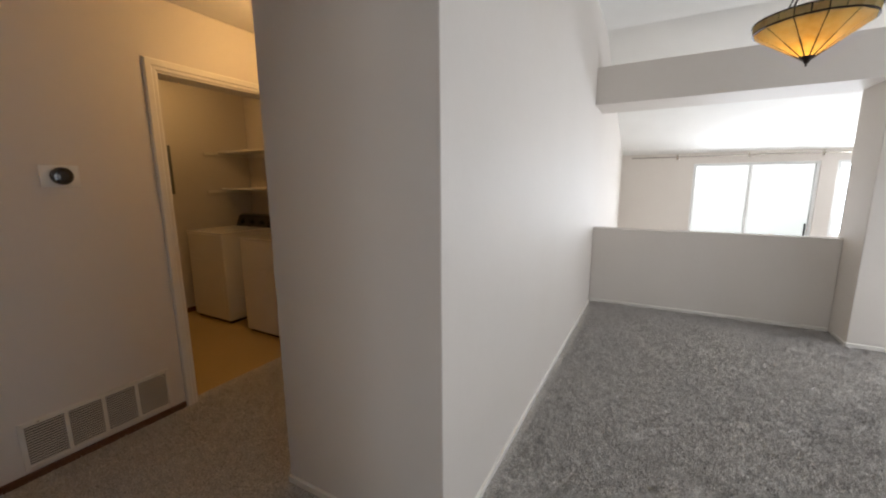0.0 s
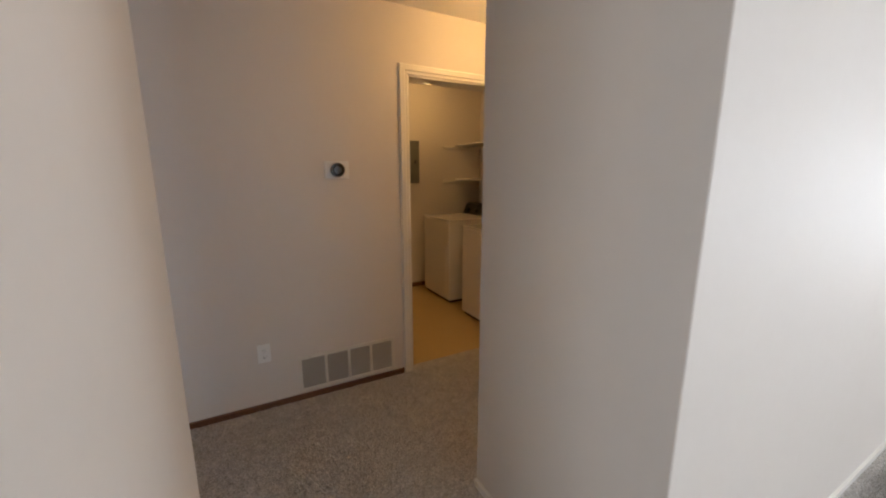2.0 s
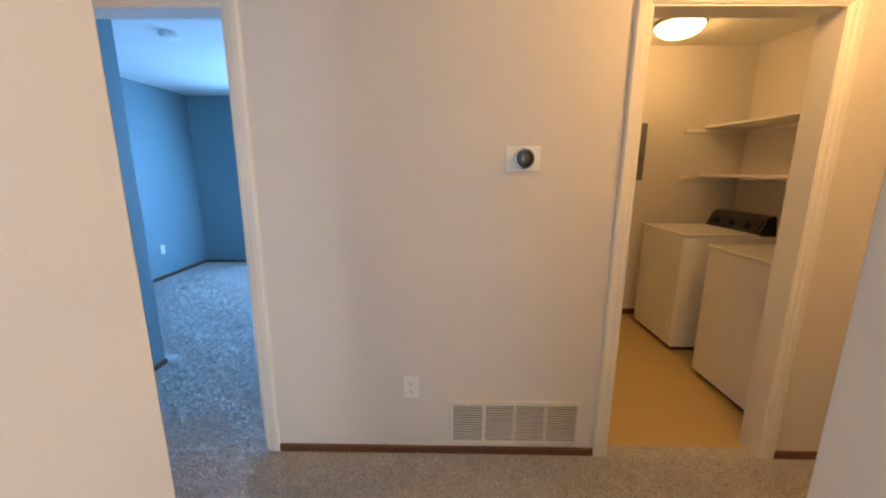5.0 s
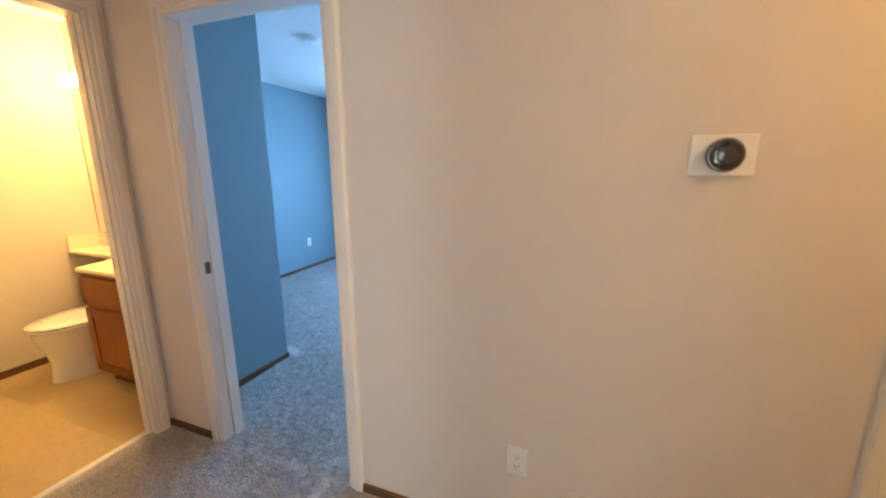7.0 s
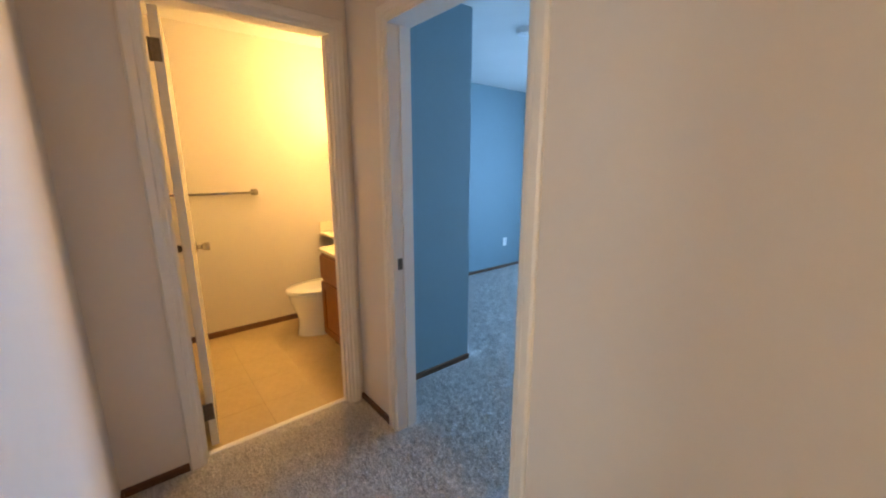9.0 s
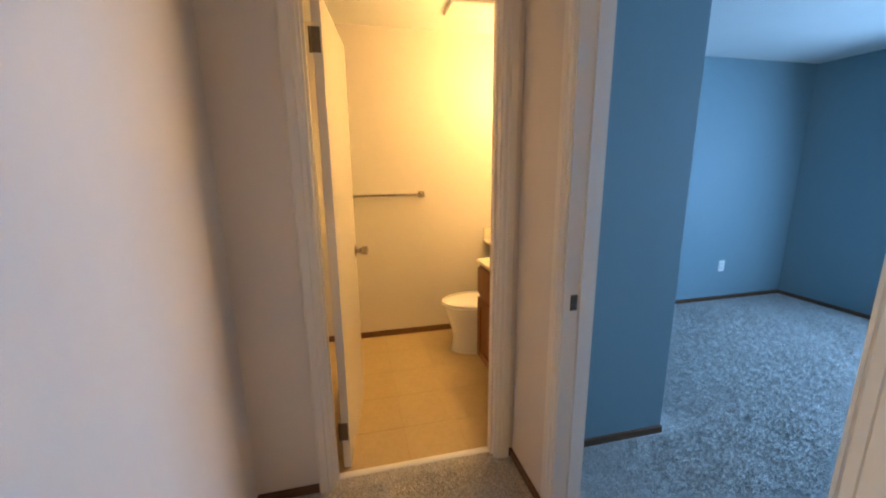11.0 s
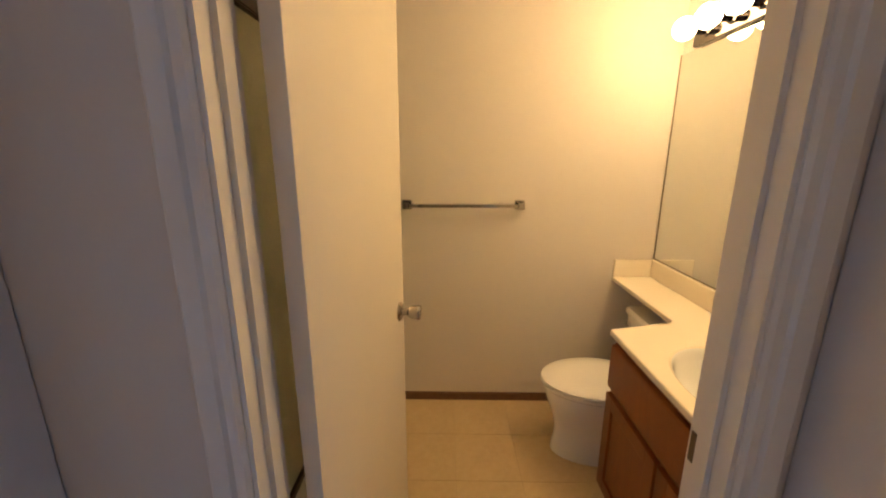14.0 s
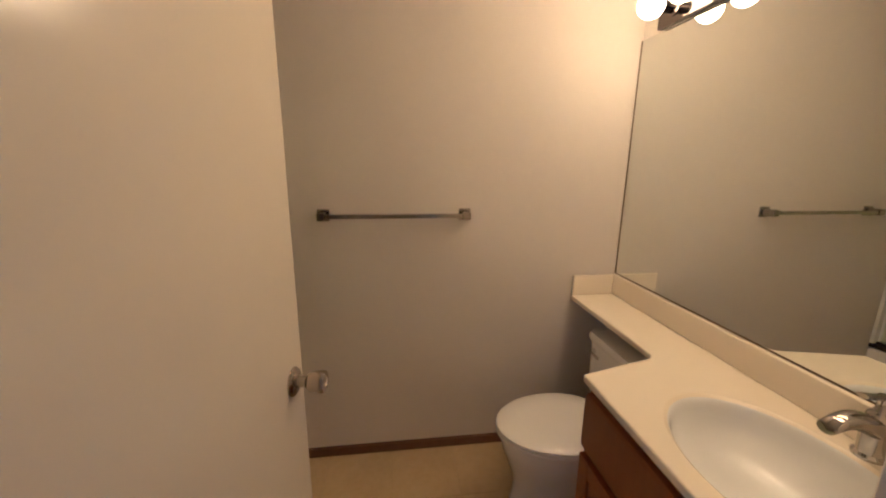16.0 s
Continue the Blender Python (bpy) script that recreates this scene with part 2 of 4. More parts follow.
class Shape:
    """Gathers boxes, prisms and turned shapes into one mesh."""

    def __init__(self):
        self.v, self.f = [], []

    def box(self, x0, y0, z0, x1, y1, z1):
        o = len(self.v)
        self.v += [(x, y, z) for z in (z0, z1) for x, y in ((x0, y0), (x1, y0), (x1, y1), (x0, y1))]
        self.f += [[o + i for i in q] for q in ((0, 3, 2, 1), (4, 5, 6, 7), (0, 1, 5, 4), (1, 2, 6, 5), (2, 3, 7, 6), (3, 0, 4, 7))]
        return self

    def prism(self, outline, axis, a, b):
        """outline: points in the two other axes, in order; swept from a to b along the axis."""
        o, n = len(self.v), len(outline)
        for d in (a, b):
            for p, q in outline:
                self.v.append({"x": (d, p, q), "y": (p, d, q), "z": (p, q, d)}[axis])
        self.f.append([o + i for i in range(n)])
        self.f.append([o + n + i for i in reversed(range(n))])
        self.f += [[o + i, o + (i + 1) % n, o + n + (i + 1) % n, o + n + i] for i in range(n)]
        return self

    def turn(self, profile, centre, axis="z", seg=24, sx=1.0, sy=1.0):
        """profile: (radius, height) pairs, turned round an axis through centre."""
        o, n = len(self.v), len(profile)
        for i in range(seg):
            a = 2 * math.pi * i / seg
            for r, h in profile:
                p, q = r * math.cos(a) * sx, r * math.sin(a) * sy
                d = {"z": (p, q, h), "x": (h, p, q), "y": (p, h, q)}[axis]
                self.v.append((centre[0] + d[0], centre[1] + d[1], centre[2] + d[2]))
        for i in range(seg):
            j = (i + 1) % seg
            for k in range(n - 1):
                self.f.append([o + i * n + k, o + j * n + k, o + j * n + k + 1, o + i * n + k + 1])
        for k in (0, n - 1):
            if profile[k][0] > 1e-6:
                self.f.append([o + i * n + k for i in range(seg)])
        return self

    def loft(self, rings):
        """rings: lists of points with equal counts, closed at both ends."""
        o, n = len(self.v), len(rings[0])
        for r in rings:
            self.v += [tuple(p) for p in r]
        for k in range(len(rings) - 1):
            for i in range(n):
                j = (i + 1) % n
                self.f.append([o + k * n + i, o + k * n + j, o + (k + 1) * n + j, o + (k + 1) * n + i])
        self.f.append([o + i for i in range(n)])
        self.f.append([o + (len(rings) - 1) * n + i for i in range(n)])
        return self

    def ob(self, name, material, bevel=0.0, parent=None, smooth=False, segs=2):
        me = mesh_ob(name, self.v, self.f, material, bevel, parent, smooth, segs)
        if smooth and not bevel:
            bm = bmesh.new()
            bm.from_mesh(me.data)
            bmesh.ops.remove_doubles(bm, verts=bm.verts, dist=1e-5)
            bmesh.ops.recalc_face_normals(bm, faces=bm.faces)
            for e in bm.edges:
                if len(e.link_faces) == 2 and e.calc_face_angle() > radians(42):
                    e.smooth = False
            bm.to_mesh(me.data)
            bm.free()
        return me


def empty(name, at=(0, 0, 0)):
    ob = new(name)
    ob.location = at
    ob.empty_display_size = 0.1
    return ob


def under(parent, *obs):
    """Hang parts built in world places under an Empty that stands at its base."""
    for ob in obs:
        ob.parent = parent
        ob.matrix_parent_inverse = Matrix.Translation(parent.location).inverted()


def structure(ob, label, category):
    return tagged(ob, label, category, kind="structure")


# ---------------- plan ----------------
HALL_Y = 2.60       # thermostat wall
SOUTH_Y, SOUTH_W = 1.50, 1.435      # hall's other side
BATH_X = -1.50      # bathroom door wall
T = 0.115
CH = 2.42
DOOR_H = 2.03
PASS_L, PASS_R = 0.17, 1.205
DIN_Y = 0.672
BED_D = (-1.114, -0.308)
LAU_D = (1.370, 2.14)
BTH_D = (1.745, 2.522)
BTH_H = 2.062
TB = 0.09
BW_X = -3.06        # towel wall
MIR_Y = 3.215
CLO_X, CLO_Y = -1.462, 3.445

# ---------------- floors ----------------
s = Shape()
s.box(-2.6, -3.7, -0.12, 4.85, 0.9, 0).box(-1.56, 0.9, -0.12, 3.3, 2.665, 0)
s.box(-1.56, 2.665, -0.12, 1.27, BED_Y + 0.15, 0).box(-3.17, 3.38, -0.12, -1.56, BED_Y + 0.15, 0)
structure(s.ob("floor_carpet", CARPET), "grey-brown cut pile carpet through rooms and hall", "floor")
structure(Shape().box(1.27, 2.665, -0.12, 3.3, 4.66, -0.006).ob("floor_laundry", VINYL), "yellow-tan sheet vinyl floor in the laundry", "floor")
bath_floor = structure(Shape().box(-3.17, 0.85, -0.12, -1.56, 3.38, -0.0058).ob("floor_bathroom", GROUT), "tan square vinyl tile floor in the bathroom", "floor")
structure(Shape().box(4.97, -5.0, -0.50, 8.75, 0.75, -0.37).ob("floor_living", CARPET), "grey-brown carpet of the sunken living room", "floor")

# ---------------- walls ----------------


def wall_y(name, y0, y1, outline, label):
    return structure(Shape().prism(outline, "y", y0, y1).ob(name, PAINT, 0.006), label, "wall")


def wall_x(name, x0, x1, outline, label, paint=PAINT):
    return structure(Shape().prism(outline, "x", x0, x1).ob(name, paint, 0.006), label, "wall")


def paint_side(ob, material, axis, sign):
    """Another paint on the faces of a wall that look one way."""
    ob.data.materials.append(material)
    for p in ob.data.polygons:
        if p.normal[axis] * sign > 0.9:
            p.material_index = 1


B = -0.04
wall_y("wall_hall_north", HALL_Y, HALL_Y + T,
       [(BATH_X, B), (BED_D[0], B), (BED_D[0], DOOR_H), (BED_D[1], DOOR_H), (BED_D[1], B), (LAU_D[0], B), (LAU_D[0], DOOR_H),
        (LAU_D[1], DOOR_H), (LAU_D[1], B), (3.25, B), (3.25, CH + 0.1), (BATH_X, CH + 0.1)],
       "beige painted hall wall with two door openings")
wall_x("wall_bathroom_east", BATH_X - TB, BATH_X,
       [(0.85, B), (BTH_D[0], B), (BTH_D[0], BTH_H), (BTH_D[1], BTH_H), (BTH_D[1], B), (MIR_Y, B), (MIR_Y, CH + 0.1), (0.85, CH + 0.1)],
       "beige painted wall with the bathroom door opening")
wall_x("wall_partition_west", BATH_X, PASS_L, [(0.40, B), (SOUTH_W, B), (SOUTH_W, 3.2), (0.40, 3.2)],
       "off-white wall block beside the hall passage")
wall_x("wall_partition_east", PASS_R, 4.47, [(DIN_Y, B), (SOUTH_Y, B), (SOUTH_Y, 3.2), (DIN_Y, 3.2)],
       "off-white wall block between dining area and hall")
wall_y("wall_living_north", DIN_Y, DIN_Y + 0.12, [(4.47, -0.5), (8.6, -0.5), (8.6, 3.2), (4.47, 3.2)],
       "white living room side wall")
wall_x("wall_hall_end", 3.25, 3.37, [(SOUTH_Y, B), (4.66, B), (4.66, CH + 0.1), (SOUTH_Y, CH + 0.1)], "plain wall closing hall and laundry")
wall_y("wall_laundry_back", 4.54, 4.66, [(1.33, B), (3.25, B), (3.25, CH + 0.1), (1.33, CH + 0.1)], "beige laundry back wall")
wall_lw = wall_x("wall_laundry_west", 1.21, 1.33, [(HALL_Y + T, B), (BED_Y, B), (BED_Y, CH + 0.1), (HALL_Y + T, CH + 0.1)], "wall between bedroom and laundry, blue on the bedroom side")
paint_side(wall_lw, BEDPAINT, 0, -1)
wall_x("wall_bathroom_back", BW_X - 0.12, BW_X, [(0.85, B), (3.33, B), (3.33, CH + 0.1), (0.85, CH + 0.1)], "beige outer wall of the bathroom")
wall_x("wall_bedroom_west", BW_X - 0.12, BW_X, [(3.33, B), (BED_Y, B), (BED_Y, CH + 0.1), (3.33, CH + 0.1)], "blue painted outer wall of the bedroom", BEDPAINT)
wall_bn = wall_y("wall_bathroom_north", MIR_Y, CLO_Y, [(BW_X, B), (BATH_X, B), (BATH_X, CH + 0.1), (BW_X, CH + 0.1)], "wall between bathroom and bedroom")
paint_side(wall_bn, BEDPAINT, 1, 1)
wall_x("wall_closet_return", BATH_X, CLO_X, [(HALL_Y + T, B), (CLO_Y, B), (CLO_Y, CH + 0.1), (HALL_Y + T, CH + 0.1)], "blue painted short wall return inside the bedroom door", BEDPAINT)
wall_y("wall_bathroom_south", 0.73, 0.85, [(BW_X, B), (BATH_X, B), (BATH_X, CH + 0.1), (BW_X, CH + 0.1)], "wall behind the bathtub")
# bedroom window wall
s = Shape()
s.box(BW_X - 0.12, BED_Y, B, BWIN[0], BED_Y + 0.12, CH + 0.1).box(BWIN[1], BED_Y, B, 1.33, BED_Y + 0.12, CH + 0.1)
s.box(BWIN[0], BED_Y, B, BWIN[1], BED_Y + 0.12, 0.85).box(BWIN[0], BED_Y, 2.05, BWIN[1], BED_Y + 0.12, CH + 0.1)
structure(s.ob("wall_bedroom_north", BEDPAINT), "blue painted bedroom wall with a window opening", "wall")
# dining room closing walls
# the opening here is added to let the west fill in
s = Shape().box(-2.6, -3.6, B, -2.48, -2.2, 3.2).box(-2.6, -0.9, B, -2.48, 0.40, 3.2).box(-2.6, -2.2, B, -2.48, -0.9, 0.9).box(-2.6, -2.2, 2.1, -2.48, -0.9, 3.2)
structure(s.ob("wall_dining_west", PAINT), "plain off-white closing wall with an added window opening", "wall")
wall_y("wall_dining_return", 0.40, 0.52, [(-2.6, B), (BATH_X, B), (BATH_X, 3.2), (-2.6, 3.2)], "plain off-white wall of the dining side")
# the opening from x 1.2 to 2.4 is added for the south fill
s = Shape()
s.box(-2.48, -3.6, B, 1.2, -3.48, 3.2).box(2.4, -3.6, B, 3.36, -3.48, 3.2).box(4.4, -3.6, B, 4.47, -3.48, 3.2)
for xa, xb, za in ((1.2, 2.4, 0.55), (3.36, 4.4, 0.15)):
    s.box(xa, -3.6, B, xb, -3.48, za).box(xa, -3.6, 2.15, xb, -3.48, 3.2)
structure(s.ob("wall_dining_south", PAINT), "dining room wall with two window openings, one added for light", "wall")
# half wall, column and beam towards the sunken living room
wall_x("half_wall", 4.84, 4.97, [(-1.44, -0.5), (DIN_Y, -0.5), (DIN_Y, 0.875), (-1.44, 0.875)], "low grey-white half wall above the living room")
wall_x("wall_column", 4.47, 4.97, [(-3.6, -0.5), (-1.44, -0.5), (-1.44, 2.164), (-3.6, 2.164)], "off-white wall end beside the half wall")
wall_x("ceiling_beam", 4.47, 5.05, [(-3.6, 2.164), (DIN_Y, 2.164), (DIN_Y, 2.527), (-3.6, 2.527)], "painted drop beam across the room opening")
# living room far wall with the sliding door
s = Shape()
WY0, WY1, WZ = -2.24, -0.52, 1.715
s.box(8.55, WY1, -0.5, 8.7, 0.75, 3.2).box(8.55, WY0, WZ, 8.7, WY1, 3.2).box(8.55, -2.44, -0.5, 8.7, WY0, 3.2)
s.box(8.55, -3.4, 1.715, 8.7, -2.44, 3.2).box(8.55, -3.4, -0.5, 8.7, -2.44, 0.5).box(8.55, -5.0, -0.5, 8.7, -3.4, 3.2)
structure(s.ob("wall_living_east", PAINT), "living room wall with sliding door and window", "wall")
wall_y("wall_living_south", -5.12, -5.0, [(4.3, -0.5), (8.7, -0.5), (8.7, 3.2), (4.3, 3.2)], "plain living room wall")
wall_x("wall_living_west", 4.3, 4.42, [(-5.0, -0.5), (-3.6, -0.5), (-3.6, 3.2), (-5.0, 3.2)], "plain living room wall")

# ---------------- ceilings ----------------
structure(Shape().box(BATH_X, SOUTH_W, CH, PASS_L, HALL_Y, CH + 0.08).box(PASS_L, SOUTH_Y, CH, 3.25, HALL_Y, CH + 0.08).box(PASS_L, DIN_Y, CH, PASS_R, SOUTH_Y, CH + 0.08).ob("ceiling_hall", CEIL),
          "white textured hall ceiling", "ceiling")
structure(Shape().box(PASS_L, DIN_Y - 0.11, CH - 0.02, PASS_R, DIN_Y, 3.2).ob("wall_passage_header", PAINT), "painted header above the hall passage", "wall")
structure(Shape().box(1.33, HALL_Y + T, 2.44, 3.25, 4.54, 2.52).ob("ceiling_laundry", CEIL), "white laundry ceiling", "ceiling")
structure(Shape().box(BW_X, 0.85, CH, BATH_X - TB, MIR_Y, CH + 0.08).ob("ceiling_bathroom", CEIL), "white bathroom ceiling", "ceiling")
structure(Shape().box(CLO_X, HALL_Y + T, 2.37, 1.21, BED_Y, 2.46).box(BW_X, CLO_Y, 2.37, CLO_X, BED_Y, 2.46).ob("ceiling_bedroom", CEIL), "white bedroom ceiling", "ceiling")
s = Shape().box(-2.6, -3.6, 3.05, 5.05, DIN_Y + 0.1, 3.15)
s.prism([(5.05, 3.05), (8.56, 1.90), (8.56, 2.0), (5.05, 3.15)], "y", -5.0, DIN_Y)
structure(s.ob("ceiling_dining", CEIL), "high white ceiling sloping down to the windows", "ceiling")

# ---------------- trim ----------------


def casing_profile():
    # across the width, height proud of the wall
    return [(0, 0), (0, 0.008), (0.007, 0.013), (0.022, 0.013), (0.028, 0.019), (0.056, 0.019), (0.064, 0.012), (0.064, 0)]


def door_trim(name, axis, d0, d1, face0, face1, DOOR_H):
    """Casings on both faces of a wall, jambs and stops, joined. axis: the direction along the wall."""
    s = Shape()

    def put(u, w, z):
        return (u, w, z) if axis == "x" else (w, u, z)

    def sweep(side, sgn):
        prof = casing_profile()
        rings = []
        for u, z, du, dz in ((d0, -0.03, -1, 0), (d0, DOOR_H, -1, 1), (d1, DOOR_H, 1, 1), (d1, -0.03, 1, 0)):
            rings.append([put(u + du * (p - 0.006), side + sgn * q, z + dz * (p - 0.006)) for p, q in prof])
        s.loft(rings)
    sweep(face0, -1)
    sweep(face1, 1)
    j = 0.014
    for a, b in ((d0 - 0.002, d0 + j), (d1 - j, d1 + 0.002)):
        p, q = put(a, face0 - 0.004, -0.03), put(b, face1 + 0.004, DOOR_H)
        s.box(min(p[0], q[0]), min(p[1], q[1]), -0.03, max(p[0], q[0]), max(p[1], q[1]), DOOR_H)
    p, q = put(d0 + j, face0 - 0.004, 0), put(d1 - j, face1 + 0.004, 0)
    s.box(min(p[0], q[0]), min(p[1], q[1]), DOOR_H - j, max(p[0], q[0]), max(p[1], q[1]), DOOR_H + 0.002)
    return s, put, j


s, put, j = door_trim("trim_bedroom_door", "x", *BED_D, HALL_Y, HALL_Y + T, DOOR_H)
mid = HALL_Y + 0.055
s.box(BED_D[0] + j, mid, -0.03, BED_D[0] + j + 0.010, mid + 0.035, DOOR_H - j)
s.box(BED_D[1] - j - 0.010, mid, -0.03, BED_D[1] - j, mid + 0.035, DOOR_H - j)
trim_bed = structure(s.ob("trim_bedroom_door", TRIM), "white painted door casing of the bedroom", "door frame")
strike = Shape().box(BED_D[0] + j - 0.001, 2.622, 0.905, BED_D[0] + j + 0.004, 2.648, 0.962).ob("strike_plate", AGED, 0.001, trim_bed)
s, put, j = door_trim("trim_laundry_door", "x", *LAU_D, HALL_Y, HALL_Y + T, DOOR_H)
structure(s.ob("trim_laundry_door", TRIM), "white painted door casing of the laundry", "door frame")
s, put, j = door_trim("trim_bathroom_door", "y", *BTH_D, BATH_X - TB, BATH_X, BTH_H)
s.box(BATH_X - 0.062, BTH_D[0] + j, -0.03, BATH_X - 0.030, BTH_D[0] + j + 0.010, BTH_H - j)
s.box(BATH_X - 0.062, BTH_D[1] - j - 0.010, -0.03, BATH_X - 0.030, BTH_D[1] - j, BTH_H - j)
trim_bath = structure(s.ob("trim_bathroom_door", TRIM), "white painted door casing of the bathroom", "door frame")
Shape().box(BATH_X - 0.088, BTH_D[1] - j - 0.002, 0.91, BATH_X - 0.066, BTH_D[1] - j + 0.001, 0.97).ob("strike_plate", AGED, 0.001, trim_bath)
structure(Shape().prism([(BATH_X - 0.078, -0.02), (BATH_X - 0.078, 0.002), (BATH_X - 0.070, 0.006), (BATH_X - 0.050, 0.006), (BATH_X - 0.042, 0.002), (BATH_X - 0.042, -0.02)],
                        "y", BTH_D[0] + j, BTH_D[1] - j).ob("threshold", ALU), "thin pale metal threshold strip at the bathroom door", "threshold")


def baseboard(name, runs, h, t, material, label):
    """runs: (x0, y0, x1, y1, nx, ny) along a wall face whose normal is (nx, ny)."""
    s = Shape()
    for x0, y0, x1, y1, nx, ny in runs:
        if ny:
            a, b = sorted((y0, y0 + ny * t))
            s.prism([(a, -0.02), (b, -0.02), (b, h - (0.004 if ny > 0 else 0)), (a, h - (0.004 if ny < 0 else 0))], "x", x0, x1)
        else:
            a, b = sorted((x0, x0 + nx * t))
            s.prism([(a, -0.02), (b, -0.02), (b, h - (0.004 if nx > 0 else 0)), (a, h - (0.004 if nx < 0 else 0))], "y", y0, y1)
    return structure(s.ob(name, material), label, "baseboard")


C = 0.059
baseboard("baseboard_hall", [(BED_D[1] + C, HALL_Y, LAU_D[0] - C, HALL_Y, 0, -1), (BATH_X, HALL_Y, BED_D[0] - C, HALL_Y, 0, -1),
                             (LAU_D[1] + C, HALL_Y, 3.25, HALL_Y, 0, -1), (BATH_X + 0.01, SOUTH_W, PASS_L - 0.02, SOUTH_W, 0, 1),
                             (BATH_X, SOUTH_W, BATH_X, BTH_D[0] - C, 1, 0), (BATH_X, BTH_D[1] + C, BATH_X, HALL_Y - 0.01, 1, 0)],
          0.038, 0.011, BASE, "dark brown stained wooden baseboard in the hall")
baseboard("baseboard_bathroom", [(BW_X, 1.62, BW_X, MIR_Y, 1, 0)], 0.045, 0.012, BASE, "dark brown wooden baseboard in the bathroom")
baseboard("baseboard_bedroom", [(CLO_X, HALL_Y + T + 0.02, CLO_X, CLO_Y, 1, 0), (BW_X, 3.5, BW_X, BED_Y - 0.01, 1, 0), (BW_X, BED_Y, 1.2, BED_Y, 0, -1)],
          0.04, 0.011, BASE, "dark brown wooden baseboard in the bedroom")
baseboard("baseboard_laundry", [(1.34, 4.54, 3.24, 4.54, 0, -1)], 0.045, 0.012, BASE, "dark brown wooden baseboard in the laundry")
baseboard("baseboard_dining", [(PASS_R, DIN_Y, 4.74, DIN_Y, 0, -1), (PASS_R, DIN_Y, PASS_R, SOUTH_Y, -1, 0),
                               (4.84, -1.43, 4.84, DIN_Y - 0.01, -1, 0), (4.47, -3.4, 4.47, -1.44, -1, 0), (4.47, -1.44, 4.74, -1.44, 0, 1)],
          0.035, 0.011, TRIM, "low white painted baseboard in the dining area")

# ---------------- living room window and distance ----------------


def window_unit(name, x, y0, y1, z0, z1, mull, label):
    root = structure(empty(name, (x, (y0 + y1) / 2, z0)), label, "window")
    f = 0.045
    s = Shape()
    s.box(x, y0, z0, x + 0.07, y0 + f, z1).box(x, y1 - f, z0, x + 0.07, y1, z1)
    s.box(x, y0 + f, z1 - f, x + 0.07, y1 - f, z1).box(x, y0 + f, z0, x + 0.07, y1 - f, z0 + f)
    if mull is not None:
        s.box(x + 0.01, mull - 0.022, z0 + f, x + 0.06, mull + 0.022, z1 - f)
    under(root, s.ob("frame", ALU, 0.003))
    edges = [y0 + f, mull - 0.022, mull + 0.022, y1 - f] if mull is not None else [y0 + f, y1 - f]
    for a, b in zip(edges[::2], edges[1::2]):
        pane = Shape().box(x + 0.030, a, z0 + f, x + 0.036, b, z1 - f).ob("pane", GLASS)
        pane.visible_shadow = False
        under(root, pane)
    return root


sw = window_unit("window_1", 8.58, WY0, WY1, -0.37, WZ, -1.36, "white framed sliding glass door with bright daylight")
h = Shape().box(8.545, WY0 + 0.075, 0.42, 8.578, WY0 + 0.10, 0.70).box(8.56, WY0 + 0.080, 0.44, 8.585, WY0 + 0.095, 0.68)
under(sw, h.ob("handle", BLACKP, 0.004))
window_unit("window_2", 8.58, -3.4, -2.44, 0.5, WZ, None, "white framed side window with bright daylight")


def wall_window(name, axis, x0, x1, z0, z1, y, label):
    root = structure(empty(name, ((x0 + x1) / 2, y, z0)), label, "window")
    f = 0.05
    m_ = (x0 + x1) / 2
    s = Shape().box(x0, y, z0, x0 + f, y + 0.06, z1).box(x1 - f, y, z0, x1, y + 0.06, z1)
    s.box(x0 + f, y, z0, x1 - f, y + 0.06, z0 + f).box(x0 + f, y, z1 - f, x1 - f, y + 0.06, z1)
    s.box(m_ - 0.02, y, z0 + f, m_ + 0.02, y + 0.06, z1 - f)
    under(root, s.ob("frame", ALU, 0.003))
    for a, b in ((x0 + f, m_ - 0.02), (m_ + 0.02, x1 - f)):
        pane = Shape().box(a, y + 0.025, z0 + f, b, y + 0.031, z1 - f).ob("pane", GLASS)
        pane.visible_shadow = False
        under(root, pane)


wall_window("window_3", "x", *BWIN, 0.85, 2.05, BED_Y + 0.05, "white framed bedroom window")
# unseen window, added around the south fill lamp
wall_window("added_window_south", "x", 1.2, 2.4, 0.55, 2.15, -3.59, "unseen white framed window added to light the hall wall")
wall_window("window_4", "x", 3.36, 4.4, 0.15, 2.15, -3.59, "white framed dining window")
# unseen window, added around the west fill lamp
window_unit("added_window_west", -2.58, -2.2, -0.9, 0.9, 2.1, -1.55, "unseen white framed window added to brighten the passage wall")

# curtain rail above the sliding door
rail = empty("curtain_rail", (8.50, -1.2, 1.80))
tagged(rail, "thin grey metal curtain rail above the sliding door", "curtain rail")
under(rail, Shape().turn([(0.011, -2.6), (0.011, 0.50)], (8.48, 0, 1.84), "y", 12).ob("rail", NICKEL, smooth=True))
for yy in (-0.25, -1.30, -2.25):
    b = Shape().box(8.475, yy - 0.008, 1.828, 8.552, yy + 0.008, 1.848).box(8.540, yy - 0.014, 1.79, 8.552, yy + 0.014, 1.89)
    under(rail, b.ob("bracket", NICKEL, 0.002))

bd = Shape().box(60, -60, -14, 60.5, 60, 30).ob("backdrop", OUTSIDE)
structure(bd, "overcast bright sky beyond the sliding door", "backdrop")
